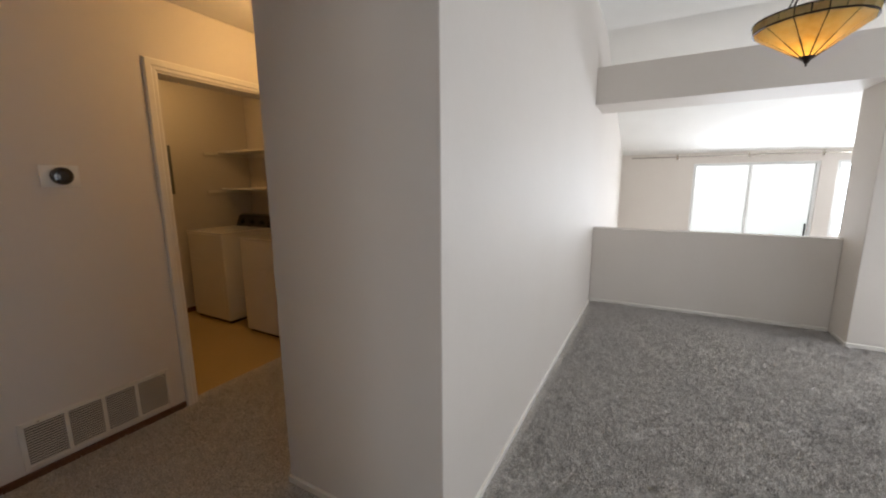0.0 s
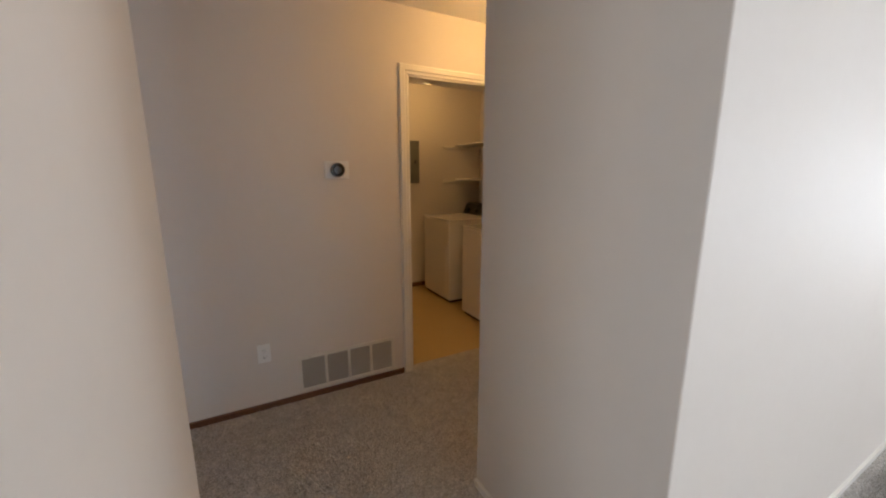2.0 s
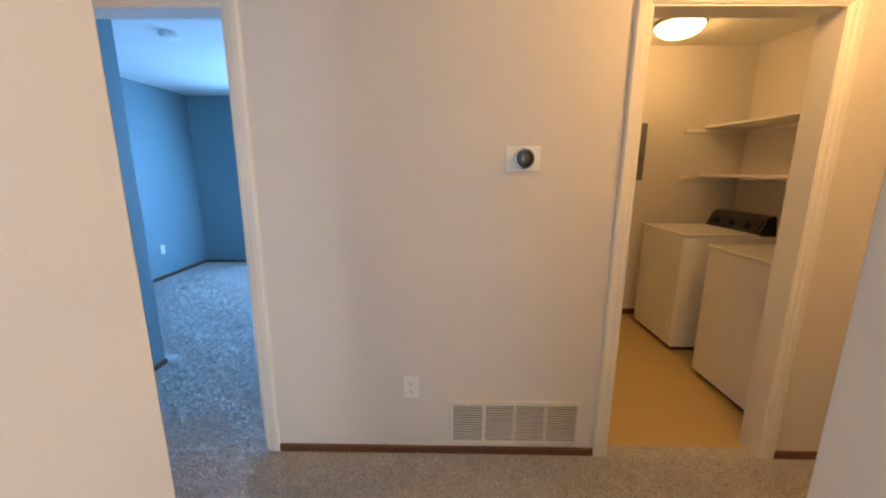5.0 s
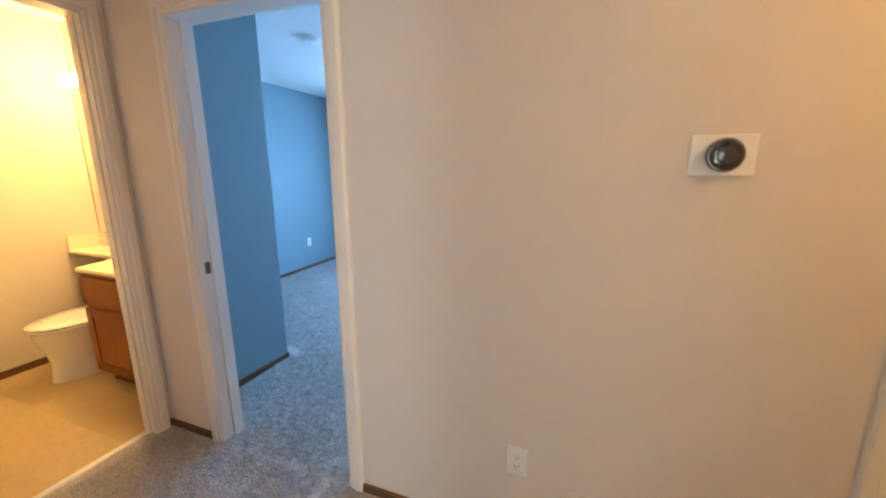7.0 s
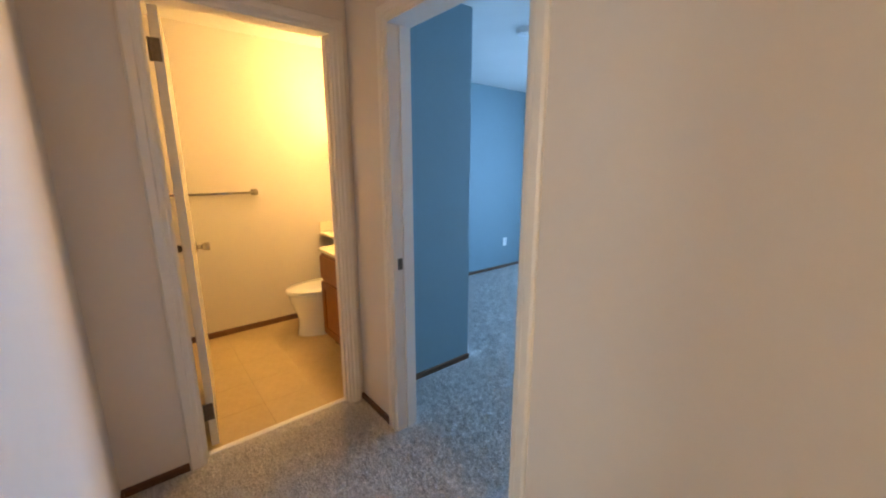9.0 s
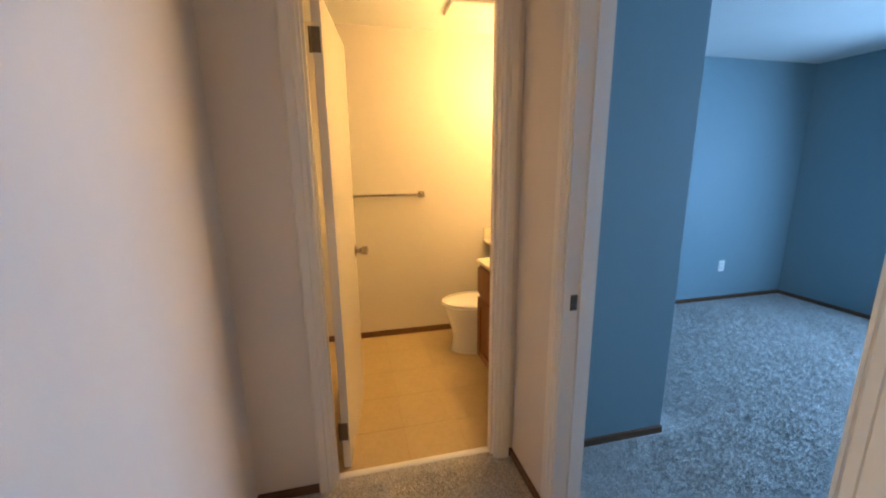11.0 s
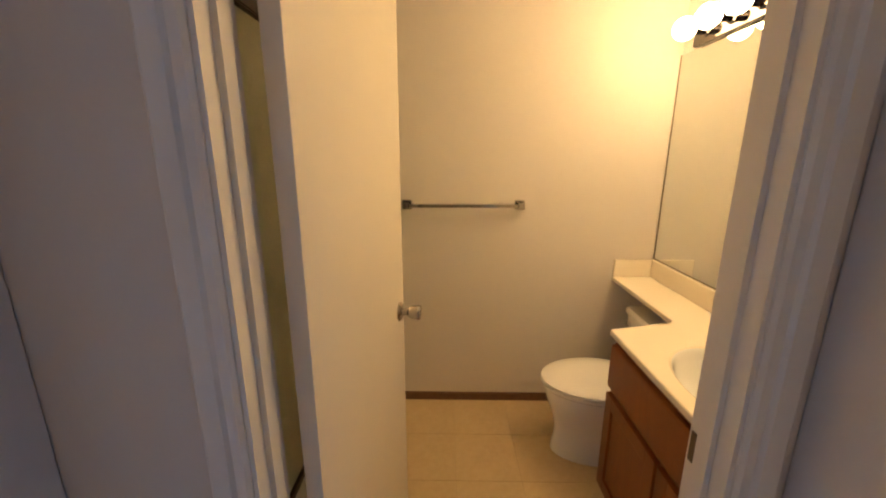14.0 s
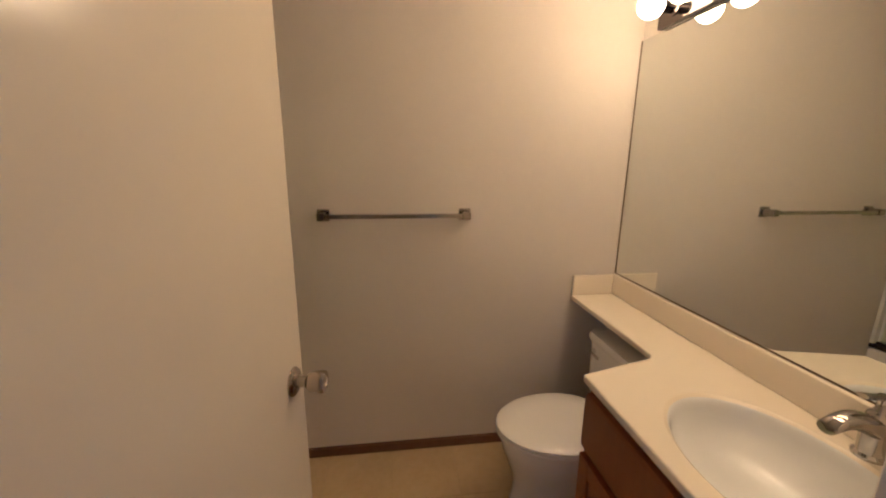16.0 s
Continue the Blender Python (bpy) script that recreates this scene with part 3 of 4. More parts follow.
ground = Shape().box(8.75, -300, -9.0, 400, 300, -8.6).ob("ground", mat("lawn", (0.07, 0.09, 0.035), 0.9, spots=[(0.3, 0.6, (0.10, 0.10, 0.05)), (6, 0.5, (0.05, 0.07, 0.025))], bump=[(20, 0.03)]))
structure(ground, "pale lawn beyond the sliding door", "ground")

# ---------------- pendant lamp ----------------
PX, PY, RIM = 2.80, -0.53, 2.135
pend = tagged(empty("pendant_lamp", (PX, PY, 3.05)), "art glass bowl pendant lamp on dark chains, lit amber", "pendant lamp")
N = 12
for k in range(N):
    a0, a1 = 2 * math.pi * k / N + 0.012, 2 * math.pi * (k + 1) / N - 0.012
    v = []
    for rad, z in ((0.222, RIM), (0.225, RIM - 0.004), (0.022, RIM - 0.148), (0.019, RIM - 0.142)):
        for a in (a0, a1):
            v.append((PX + rad * math.cos(a), PY + rad * math.sin(a), z))
    f = [(0, 1, 3, 2), (2, 3, 5, 4), (4, 5, 7, 6), (6, 7, 1, 0), (0, 2, 4, 6), (1, 7, 5, 3)]
    under(pend, mesh_ob("glass_panel", v, f, ARTGLASS))
for k in range(24):
    a0, a1 = 2 * math.pi * k / 24 + 0.012, 2 * math.pi * (k + 1) / 24 - 0.012
    v = []
    for rad, z in ((0.222, RIM + 0.003), (0.227, RIM + 0.003), (0.231, RIM + 0.036), (0.226, RIM + 0.036)):
        for a in (a0, a1):
            v.append((PX + rad * math.cos(a), PY + rad * math.sin(a), z))
    under(pend, mesh_ob("rim_piece", v, [(0, 1, 3, 2), (2, 3, 5, 4), (4, 5, 7, 6), (6, 7, 1, 0), (0, 2, 4, 6), (1, 7, 5, 3)], ARTGLASS))
s = Shape()
for k in range(N):
    a = 2 * math.pi * k / N
    c, d = math.cos(a), math.sin(a)
    w = 0.0028
    ring = []
    for rad, z in ((0.2265, RIM), (0.022, RIM - 0.151)):
        ring.append([(PX + rad * c - w * d, PY + rad * d + w * c, z), (PX + rad * c + w * d, PY + rad * d - w * c, z),
                     (PX + (rad - 0.004) * c + w * d, PY + (rad - 0.004) * d - w * c, z + 0.004), (PX + (rad - 0.004) * c - w * d, PY + (rad - 0.004) * d + w * c, z + 0.004)])
    s.loft(ring)
s.turn([(0.221, RIM - 0.003), (0.229, RIM - 0.003), (0.229, RIM + 0.003), (0.221, RIM + 0.003), (0.221, RIM - 0.003)], (PX, PY, 0), seg=36)
s.turn([(0.225, RIM + 0.036), (0.234, RIM + 0.036), (0.234, RIM + 0.042), (0.225, RIM + 0.042), (0.225, RIM + 0.036)], (PX, PY, 0), seg=36)
under(pend, s.ob("leading", BRONZE))
under(pend, Shape().turn([(0.0, RIM - 0.185), (0.006, RIM - 0.181), (0.004, RIM - 0.174), (0.011, RIM - 0.166), (0.014, RIM - 0.158), (0.034, RIM - 0.145), (0.034, RIM - 0.139), (0.0, RIM - 0.139)],
                         (PX, PY, 0), seg=20).ob("finial", BRONZE, smooth=True))
s = Shape()
for k in range(3):
    a = 2 * math.pi * k / 3 + 0.5
    for i in range(11):
        t = i / 10.0
        p = Vector((PX + 0.222 * (1 - t) * math.cos(a), PY + 0.222 * (1 - t) * math.sin(a), RIM + 0.042 + 0.30 * t))
        q = p + Vector((-0.0222 * math.cos(a), -0.0222 * math.sin(a), 0.030)) * 0.92
        side = Vector((-math.sin(a), math.cos(a), 0)) * 0.005
        up = (q - p).cross(side).normalized() * 0.005
        s.loft([[p + side, p + up * 0.4, p - side, p - up * 0.4], [q + side, q + up * 0.4, q - side, q - up * 0.4]])
s.turn([(0.0, RIM + 0.34), (0.012, RIM + 0.345), (0.012, 3.00), (0.062, 3.03), (0.062, 3.05), (0.0, 3.05)], (PX, PY, 0), seg=20)
under(pend, s.ob("chain", BRONZE))
under(pend, Shape().turn([(0.0, -0.045), (0.022, -0.038), (0.030, -0.015), (0.024, 0.015), (0.013, 0.035), (0.013, 0.055), (0.0, 0.055)], (PX, PY, RIM - 0.02), seg=18).ob("bulb", glow("pendant_bulb", (1.0, 0.62, 0.22), 12), smooth=True))
for part in pend.children:
    if part.name.startswith("bulb"):
        part.visible_shadow = False

# ---------------- hall things ----------------


def thermostat(x, y, z):
    root = tagged(empty("thermostat", (x, y, z)), "round black dial thermostat on a white wall plate", "thermostat")
    under(root, Shape().box(x - 0.073, y - 0.007, z - 0.052, x + 0.073, y + 0.002, z + 0.052).ob("wall_plate", WHITE, 0.004, segs=3))
    under(root, Shape().turn([(0.0, -0.006), (0.036, -0.006), (0.0415, -0.012), (0.0425, -0.027), (0.040, -0.031), (0.0365, -0.031), (0.0, -0.031)], (x + 0.001, y, z), "y", 40).ob("dial_ring", mat("dark_steel", (0.16, 0.16, 0.165), 0.16, 1.0), smooth=True))
    under(root, Shape().turn([(0.0, -0.0315), (0.0362, -0.0315), (0.0350, -0.0335), (0.022, -0.0352), (0.0, -0.0358)], (x + 0.001, y, z), "y", 40).ob("dial_face", GLASSY, smooth=True))
    under(root, Shape().turn([(0.0, -0.0359), (0.0225, -0.0354), (0.0222, -0.0362), (0.012, -0.0374), (0.0, -0.0378)], (x + 0.001, y, z), "y", 36).ob("display", mat("display_glass", (0.045, 0.05, 0.06), 0.12, spec=0.5), smooth=True))
    return root


thermostat(0.902, HALL_Y, 1.436)


def outlet(x, y, z, axis):
    root = tagged(empty("wall_outlet", (x, y, z)), "white plastic duplex wall outlet", "outlet", "wall outlets")

    def put3(u, w, v):
        return (x + u, y - w, z + v) if axis == "y" else (x + w, y + u, z + v)

    def bx(u0, w0, v0, u1, w1, v1):
        p, q = put3(u0, w0, v0), put3(u1, w1, v1)
        return Shape().box(*[min(a, b) for a, b in zip(p, q)], *[max(a, b) for a, b in zip(p, q)])
    under(root, bx(-0.036, -0.001, -0.058, 0.036, 0.006, 0.058).ob("cover_plate", WHITE, 0.003))
    for v in (-0.020, 0.020):
        under(root, bx(-0.0165, 0.005, v - 0.0145, 0.0165, 0.0085, v + 0.0145).ob("receptacle", WHITE, 0.004))
        s = Shape()
        for u, hh in ((-0.0065, 0.0045), (0.0065, 0.0038)):
            b = bx(u - 0.0011, 0.006, v + 0.002 - hh, u + 0.0011, 0.0089, v + 0.002 + hh)
            o = len(s.v)
            s.v += b.v
            s.f += [[o + i for i in q] for q in b.f]
        b = bx(-0.0022, 0.006, v - 0.0112, 0.0022, 0.0089, v - 0.0072)
        o = len(s.v)
        s.v += b.v
        s.f += [[o + i for i in q] for q in b.f]
        under(root, s.ob("slots", DARK))
    return root


outlet(0.415, HALL_Y, 0.362, "y")
outlet(BW_X, 5.62, 0.37, "x")


# toned darker than the frame: shade between louvres put into the colour
SLATS_SHADED = mat("slat_enamel_shaded", (0.55, 0.51, 0.45), 0.45, spots=[(15, 0.4, (0.47, 0.43, 0.37))])


def return_grille(x0, x1, z0, z1, y):
    root = tagged(empty("return_air_grille", ((x0 + x1) / 2, y, z0)), "cream metal return air grille with four louvred panels", "air vent")
    s = Shape()
    f, d = 0.020, 0.009
    zs = (z0 + f, z1 - f * 1.2)
    s.box(x0, y - d, z0, x0 + f, y + 0.002, z1).box(x1 - f, y - d, z0, x1, y + 0.002, z1)
    s.box(x0 + f, y - d, z0, x1 - f, y + 0.002, zs[0]).box(x0 + f, y - d, zs[1], x1 - f, y + 0.002, z1)
    w = (x1 - x0 - 2 * f) / 4
    for k in range(1, 4):
        s.box(x0 + f + k * w - 0.008, y - d, zs[0], x0 + f + k * w + 0.008, y + 0.002, zs[1])
    under(root, s.ob("frame", GRILLE, 0.002))
    # dark sheet behind the slats paints the unlit duct
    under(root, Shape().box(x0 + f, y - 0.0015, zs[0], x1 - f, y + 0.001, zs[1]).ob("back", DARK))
    n = 15
    step = (zs[1] - zs[0]) / n
    for k in range(4):
        a = x0 + f + k * w + (0.008 if k else 0)
        b = x0 + f + (k + 1) * w - (0.008 if k < 3 else 0)
        for i in range(n):
            z = zs[0] + (i + 0.5) * step
            sl = Shape().prism([(y - 0.0085, z - step * 0.36), (y - 0.0072, z - step * 0.36), (y - 0.002, z + step * 0.03), (y - 0.0035, z + step * 0.03)], "x", a, b)
            under(root, sl.ob("slat", SLATS_SHADED))
    for xx in (x0 + 0.07, x1 - 0.07):
        under(root, Shape().turn([(0.0, -0.0115), (0.003, -0.011), (0.0042, -0.009), (0.0042, -0.008)], (xx, y, z1 - f * 0.6), "y", 10).ob("screw", NICKEL, smooth=True))
    return root


return_grille(0.600, 1.238, 0.052, 0.292, HALL_Y)

# ---------------- laundry ----------------


def machine(name, x0, x1, y0, y1, top, label, dark):
    root = tagged(empty(name, ((x0 + x1) / 2, (y0 + y1) / 2, 0)), label, name.split("_")[-1])
    under(root, Shape().box(x0, y0, 0.02, x1, y1, top).ob("body", ENAMEL, 0.018, segs=4))
    under(root, Shape().box(x0 + 0.03, y0 + 0.02, -0.006, x1 - 0.02, y1 - 0.02, 0.022).ob("plinth", DARK))
    under(root, Shape().box(x0 - 0.004, y0 - 0.004, top + 0.001, x1 - 0.15, y1 + 0.004, top + 0.016).ob("lid", ENAMEL, 0.007, segs=3))
    s = Shape().prism([(x1 - 0.16, top), (x1 - 0.10, top + 0.14), (x1 - 0.03, top + 0.155), (x1 - 0.01, top)], "y", y0 + 0.01, y1 - 0.01)
    under(root, s.ob("console", ENAMEL if not dark else BLACKP, 0.012, segs=3))
    s = Shape().prism([(x1 - 0.162, top + 0.018), (x1 - 0.112, top + 0.128), (x1 - 0.106, top + 0.126), (x1 - 0.156, top + 0.016)], "y", y0 + 0.03, y1 - 0.03)
    under(root, s.ob("control_panel", BLACKP))
    for k in range(3):
        yy = y0 + 0.16 + k * 0.17
        under(root, Shape().turn([(0.0, -0.028), (0.020, -0.026), (0.024, -0.004), (0.026, 0.0)], (x1 - 0.137, yy, top + 0.074), "x", 20).ob("knob", BLACKP, smooth=True))
    under(root, Shape().box(x0 - 0.003, y0 + 0.06, 0.10, x0 + 0.002, y1 - 0.06, top - 0.28).ob("front_panel", ENAMEL, 0.002))
    return root


machine("clothes_dryer", 2.335, 3.03, 3.745, 4.36, 0.908, "white enamel clothes dryer with a dark control console", True)
machine("clothes_washer", 2.310, 3.02, 2.81, 3.44, 0.895, "white enamel top-loading clothes washer beside the dryer", True)


def shelf(z):
    root = tagged(empty("wall_shelf", (3.06, 3.6, z)), "plain white painted laundry shelf on wall cleats", "shelf", "laundry shelves")
    under(root, Shape().box(2.875, 2.72, z, 3.249, 4.539, z + 0.019).ob("board", TRIM, 0.002))
    s = Shape().box(2.70, 4.521, z - 0.035, 3.249, 4.539, z - 0.002).box(3.232, 2.72, z - 0.035, 3.249, 4.52, z - 0.002)
    under(root, s.ob("cleat", TRIM, 0.002))


shelf(1.755)
shelf(1.335)
ep = tagged(empty("electrical_panel", (2.17, 4.54, 1.30)), "grey metal electrical panel on the laundry wall", "electrical panel")
under(ep, Shape().box(1.99, 4.505, 1.298, 2.352, 4.541, 1.797).ob("box", PANELG, 0.004))
under(ep, Shape().box(2.03, 4.497, 1.35, 2.315, 4.506, 1.745).ob("cover_door", PANELG, 0.003))
under(ep, Shape().box(2.285, 4.492, 1.53, 2.302, 4.498, 1.57).ob("latch", BLACKP, 0.001))


def dome_lamp(x, y, z, r, label):
    root = tagged(empty("ceiling_lamp", (x, y, z)), label, "ceiling lamp")
    under(root, Shape().turn([(0.0, 0.0), (r * 1.04, 0.0), (r * 1.04, -0.018), (r * 0.98, -0.024), (0.0, -0.024)], (x, y, z), seg=32).ob("base_plate", NICKEL, smooth=True))
    prof = [(r * 0.97 * math.cos(a), -0.024 - 0.085 * math.sin(a)) for a in [i * math.pi / 2 / 9 for i in range(10)]]
    glass = Shape().turn(prof, (x, y, z), seg=32).ob("glass_bowl", DOME, smooth=True)
    glass.visible_shadow = False
    under(root, glass)
    under(root, Shape().turn([(0.0, -0.122), (0.008, -0.118), (0.010, -0.108), (0.0, -0.106)], (x, y, z), seg=12).ob("finial", NICKEL, smooth=True))


dome_lamp(2.25, 4.0, 2.44, 0.165, "lit frosted glass dome ceiling lamp in the laundry")
dome_lamp(1.85, 2.06, CH, 0.165, "lit frosted glass dome ceiling lamp in the hall")

# ---------------- bathroom ----------------
# door, standing open
A = Vector((-1.592, 1.826, 0))
ang = math.atan2(0.119, -0.993)
door = structure(empty("door_1", A), "cream painted flush bathroom door standing open", "door")
door.rotation_euler = (0, 0, ang)


def on_door(ob):
    ob.parent = door
    return ob


on_door(Shape().box(0, 0.0, 0.012, 0.672, 0.036, 2.045).ob("slab", DOORP, 0.002))


def door_knob(sgn):
    y0 = 0.0 if sgn < 0 else 0.036
    prof = [(0.0, 0.0), (0.033, 0.0), (0.033, 0.004), (0.028, 0.009), (0.013, 0.011), (0.012, 0.030), (0.019, 0.034), (0.0225, 0.040), (0.0250, 0.062), (0.0255, 0.070), (0.0235, 0.0735), (0.012, 0.0735), (0.011, 0.072), (0.0, 0.072)]
    return Shape().turn([(r_, sgn * h_) for r_, h_ in prof], (0.612, y0, 0.935), "y", 28).ob("knob", NICKEL, smooth=True)


on_door(door_knob(-1))
on_door(door_knob(1))
on_door(Shape().box(0.671, 0.006, 0.905, 0.6735, 0.030, 0.965).ob("latch_plate", NICKEL, 0.001))
for z in (0.16, 1.83):
    on_door(Shape().turn([(0.0, z), (0.006, z), (0.006, z + 0.09), (0.0, z + 0.09)], (0.0, 0.044, 0), seg=12).box(-0.0025, 0.006, z, 0.0, 0.040, z + 0.09).ob("hinge", AGED))

# tub alcove
tub = tagged(empty("bathtub", (-2.3, 1.2, 0)), "white enamel bathtub in a tiled alcove behind the door", "bathtub")
s = Shape()


def rounded(x0, y0, x1, y1, r, z, n=5):
    pts = []
    for cx, cy, a0 in ((x1 - r, y1 - r, 0), (x0 + r, y1 - r, 90), (x0 + r, y0 + r, 180), (x1 - r, y0 + r, 270)):
        for i in range(n + 1):
            a = radians(a0 + 90 * i / n)
            pts.append((cx + r * math.cos(a), cy + r * math.sin(a), z))
    return pts


s.loft([rounded(-3.055, 0.855, -1.605, 1.60, 0.01, 0.0), rounded(-3.055, 0.855, -1.605, 1.60, 0.012, 0.40), rounded(-3.045, 0.865, -1.615, 1.59, 0.02, 0.412),
        rounded(-2.975, 0.93, -1.685, 1.525, 0.10, 0.412), rounded(-2.95, 0.95, -1.71, 1.505, 0.12, 0.39), rounded(-2.88, 0.99, -1.80, 1.46, 0.14, 0.10), rounded(-2.80, 1.03, -1.88, 1.42, 0.14, 0.07)])
under(tub, s.ob("shell", CHINA, smooth=True))
# sliding glass tub enclosure
encl = tagged(empty("shower_enclosure", (-2.33, 1.57, 0.412)), "sliding obscure glass tub doors in a dark bronze frame", "shower door")
EX0, EX1 = BW_X + 0.002, BATH_X - TB - 0.002
s = Shape().box(EX0, 1.545, 1.782, EX1, 1.600, 1.822).box(EX0, 1.552, 1.776, EX1, 1.558, 1.782).box(EX0, 1.592, 1.776, EX1, 1.598, 1.782)
under(encl, s.ob("top_rail", BRONZE, 0.003))
under(encl, Shape().box(EX0, 1.545, 0.413, EX1, 1.592, 0.436).box(EX0, 1.566, 0.436, EX1, 1.571, 0.450).ob("bottom_track", BRONZE, 0.003))
for xa, xb in ((EX0, EX0 + 0.018), (EX1 - 0.018, EX1)):
    under(encl, Shape().box(xa, 1.548, 0.437, xb, 1.592, 1.781).ob("wall_jamb", ALU, 0.002))
for xa, xb, yy in ((EX0 + 0.02, -2.20, 1.556), (-2.25, EX1 - 0.02, 1.582)):
    under(encl, Shape().box(xa, yy, 0.455, xb, yy + 0.006, 1.775).ob("glass_panel", OBSCURE))
    for xs in (xa, xb - 0.012):
        under(encl, Shape().box(xs, yy - 0.004, 0.452, xs + 0.012, yy + 0.010, 1.778).ob("stile", BRONZE if -2.3 < xs < -2.1 else ALU, 0.002))
under(encl, Shape().box(-2.222, 1.592, 0.955, -2.198, 1.612, 1.010).box(-2.228, 1.588, 0.940, -2.192, 1.594, 1.025).ob("pull", BRONZE, 0.003))

# vanity
VX0, VX1, VY, VZ = -2.372, BATH_X - TB - 0.003, 2.70, 0.795
van = tagged(empty("vanity_cabinet", ((VX0 + VX1) / 2, 2.95, 0)), "red-brown stained oak vanity cabinet with one wide drawer front above doors", "vanity")
CF = VY + 0.022
s = Shape().box(VX0 + 0.012, CF, 0.09, VX1, CF + 0.018, VZ - 0.026).box(VX0 + 0.012, CF + 0.018, 0.09, VX0 + 0.030, MIR_Y - 0.003, VZ - 0.026)
s.box(VX1 - 0.018, CF + 0.018, 0.09, VX1, MIR_Y - 0.003, VZ - 0.026).box(VX0 + 0.030, MIR_Y - 0.012, 0.09, VX1 - 0.018, MIR_Y - 0.003, VZ - 0.026)
s.box(VX0 + 0.030, CF + 0.018, 0.09, VX1 - 0.018, MIR_Y - 0.012, 0.108)
under(van, s.ob("body", OAK, 0.002))
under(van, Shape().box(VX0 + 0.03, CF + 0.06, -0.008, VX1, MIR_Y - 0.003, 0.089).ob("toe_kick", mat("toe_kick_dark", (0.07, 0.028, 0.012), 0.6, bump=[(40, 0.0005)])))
half = (VX1 - VX0 - 0.012) / 2
under(van, Shape().prism([(CF - 0.001, 0.555), (CF - 0.017, 0.560), (CF - 0.020, 0.578), (CF - 0.020, 0.728), (CF - 0.016, 0.742), (CF - 0.001, 0.746)], "x", VX0 + 0.020, VX0 + 0.006 + 2 * half).ob("drawer_front", OAK, 0.002))
for k in range(2):
    a = VX0 + 0.020 + k * half
    b = a + half - 0.014
    d = Shape()
    z0, z1, w = 0.105, 0.535, 0.055
    d.box(a, CF - 0.020, z0, a + w, CF - 0.001, z1).box(b - w, CF - 0.020, z0, b, CF - 0.001, z1)
    d.box(a + w, CF - 0.020, z0, b - w, CF - 0.001, z0 + w).box(a + w, CF - 0.020, z1 - w, b - w, CF - 0.001, z1)
    d.box(a + w, CF - 0.012, z0 + w, b - w, CF - 0.002, z1 - w)
    under(van, d.ob("cabinet_door", OAK, 0.0025))

# counter with banjo shelf over the toilet tank and moulded basin
SX, SY, SA, SB = -1.974, 2.948, 0.272, 0.194
SHX, SHY = BW_X + 0.002, 2.988
top = tagged(empty("bathroom_countertop", ((VX0 + VX1) / 2, 3.0, VZ)), "cream cultured marble vanity top with moulded oval basin", "countertop")


def counter():
    bm = bmesh.new()
    out = [(VX1, VY), (VX1, MIR_Y - 0.003), (SHX, MIR_Y - 0.003), (SHX, SHY)]
    r = 0.045
    cx, cy = VX0 - 0.062 - r, SHY - r
    for i in range(7):
        a = radians(90 - 90 * i / 6)
        out.append((cx + r * math.cos(a), cy + r * math.sin(a)))
    out.append((VX0, VY))
    n = 48
    rings = []
    hole = [(SX + SA * math.cos(2 * math.pi * i / n), SY + SB * math.sin(2 * math.pi * i / n)) for i in range(n)]
    vo = [bm.verts.new((x, y, VZ)) for x, y in out]
    vh = [bm.verts.new((x, y, VZ)) for x, y in hole]
    eo = [bm.edges.new((vo[i], vo[(i + 1) % len(vo)])) for i in range(len(vo))]
    eh = [bm.edges.new((vh[i], vh[(i + 1) % n])) for i in range(n)]
    bmesh.ops.triangle_fill(bm, use_beauty=True, use_dissolve=False, edges=eo + eh)
    inside = [f_ for f_ in bm.faces if ((f_.calc_center_median().x - SX) / SA) ** 2 + ((f_.calc_center_median().y - SY) / SB) ** 2 < 0.99]
    bmesh.ops.delete(bm, geom=inside, context='FACES_ONLY')
    vb = [bm.verts.new((x, y, VZ - 0.022)) for x, y in out]
    for i in range(len(out)):
        j_ = (i + 1) % len(out)
        bm.faces.new((vo[i], vo[j_], vb[j_], vb[i]))
    bmesh.ops.recalc_face_normals(bm, faces=bm.faces)
    me = bpy.data.meshes.new("slab")
    bm.to_mesh(me)
    bm.free()
    me.materials.append(MARBLE)
    ob = new("slab", me)
    md = ob.modifiers.new("bevel", 'BEVEL')
    md.width, md.segments, md.limit_method, md.angle_limit = 0.006, 3, 'ANGLE', radians(60)
    return ob


under(top, counter())
s = Shape()
n = 48
prof = [(0.955, -0.006), (0.945, -0.008), (0.932, -0.013), (0.918, -0.022), (0.905, -0.034), (0.875, -0.058), (0.76, -0.095), (0.52, -0.125), (0.22, -0.136), (0.09, -0.138)]
o = 0
for q, dz in prof:
    for i in range(n):
        a = 2 * math.pi * i / n
        s.v.append((SX + SA * q * math.cos(a), SY + SB * q * math.sin(a), VZ + dz))
for k in range(len(prof) - 1):
    for i in range(n):
        j_ = (i + 1) % n
        s.f.append([k * n + i, k * n + j_, (k + 1) * n + j_, (k + 1) * n + i])
s.f.append([(len(prof) - 1) * n + i for i in range(n)])
under(top, mesh_ob("basin", s.v, s.f, BASIN, smooth=True))
rings = [[(SX + SA * q * math.cos(2 * math.pi * i / n), SY + SB * q * math.sin(2 * math.pi * i / n), VZ + dz) for i in range(n)] for q, dz in ((1.0, 0.0), (0.994, -0.0006), (0.982, -0.002), (0.968, -0.004), (0.955, -0.006))]
s = Shape()
for rg in rings:
    s.v.extend(rg)
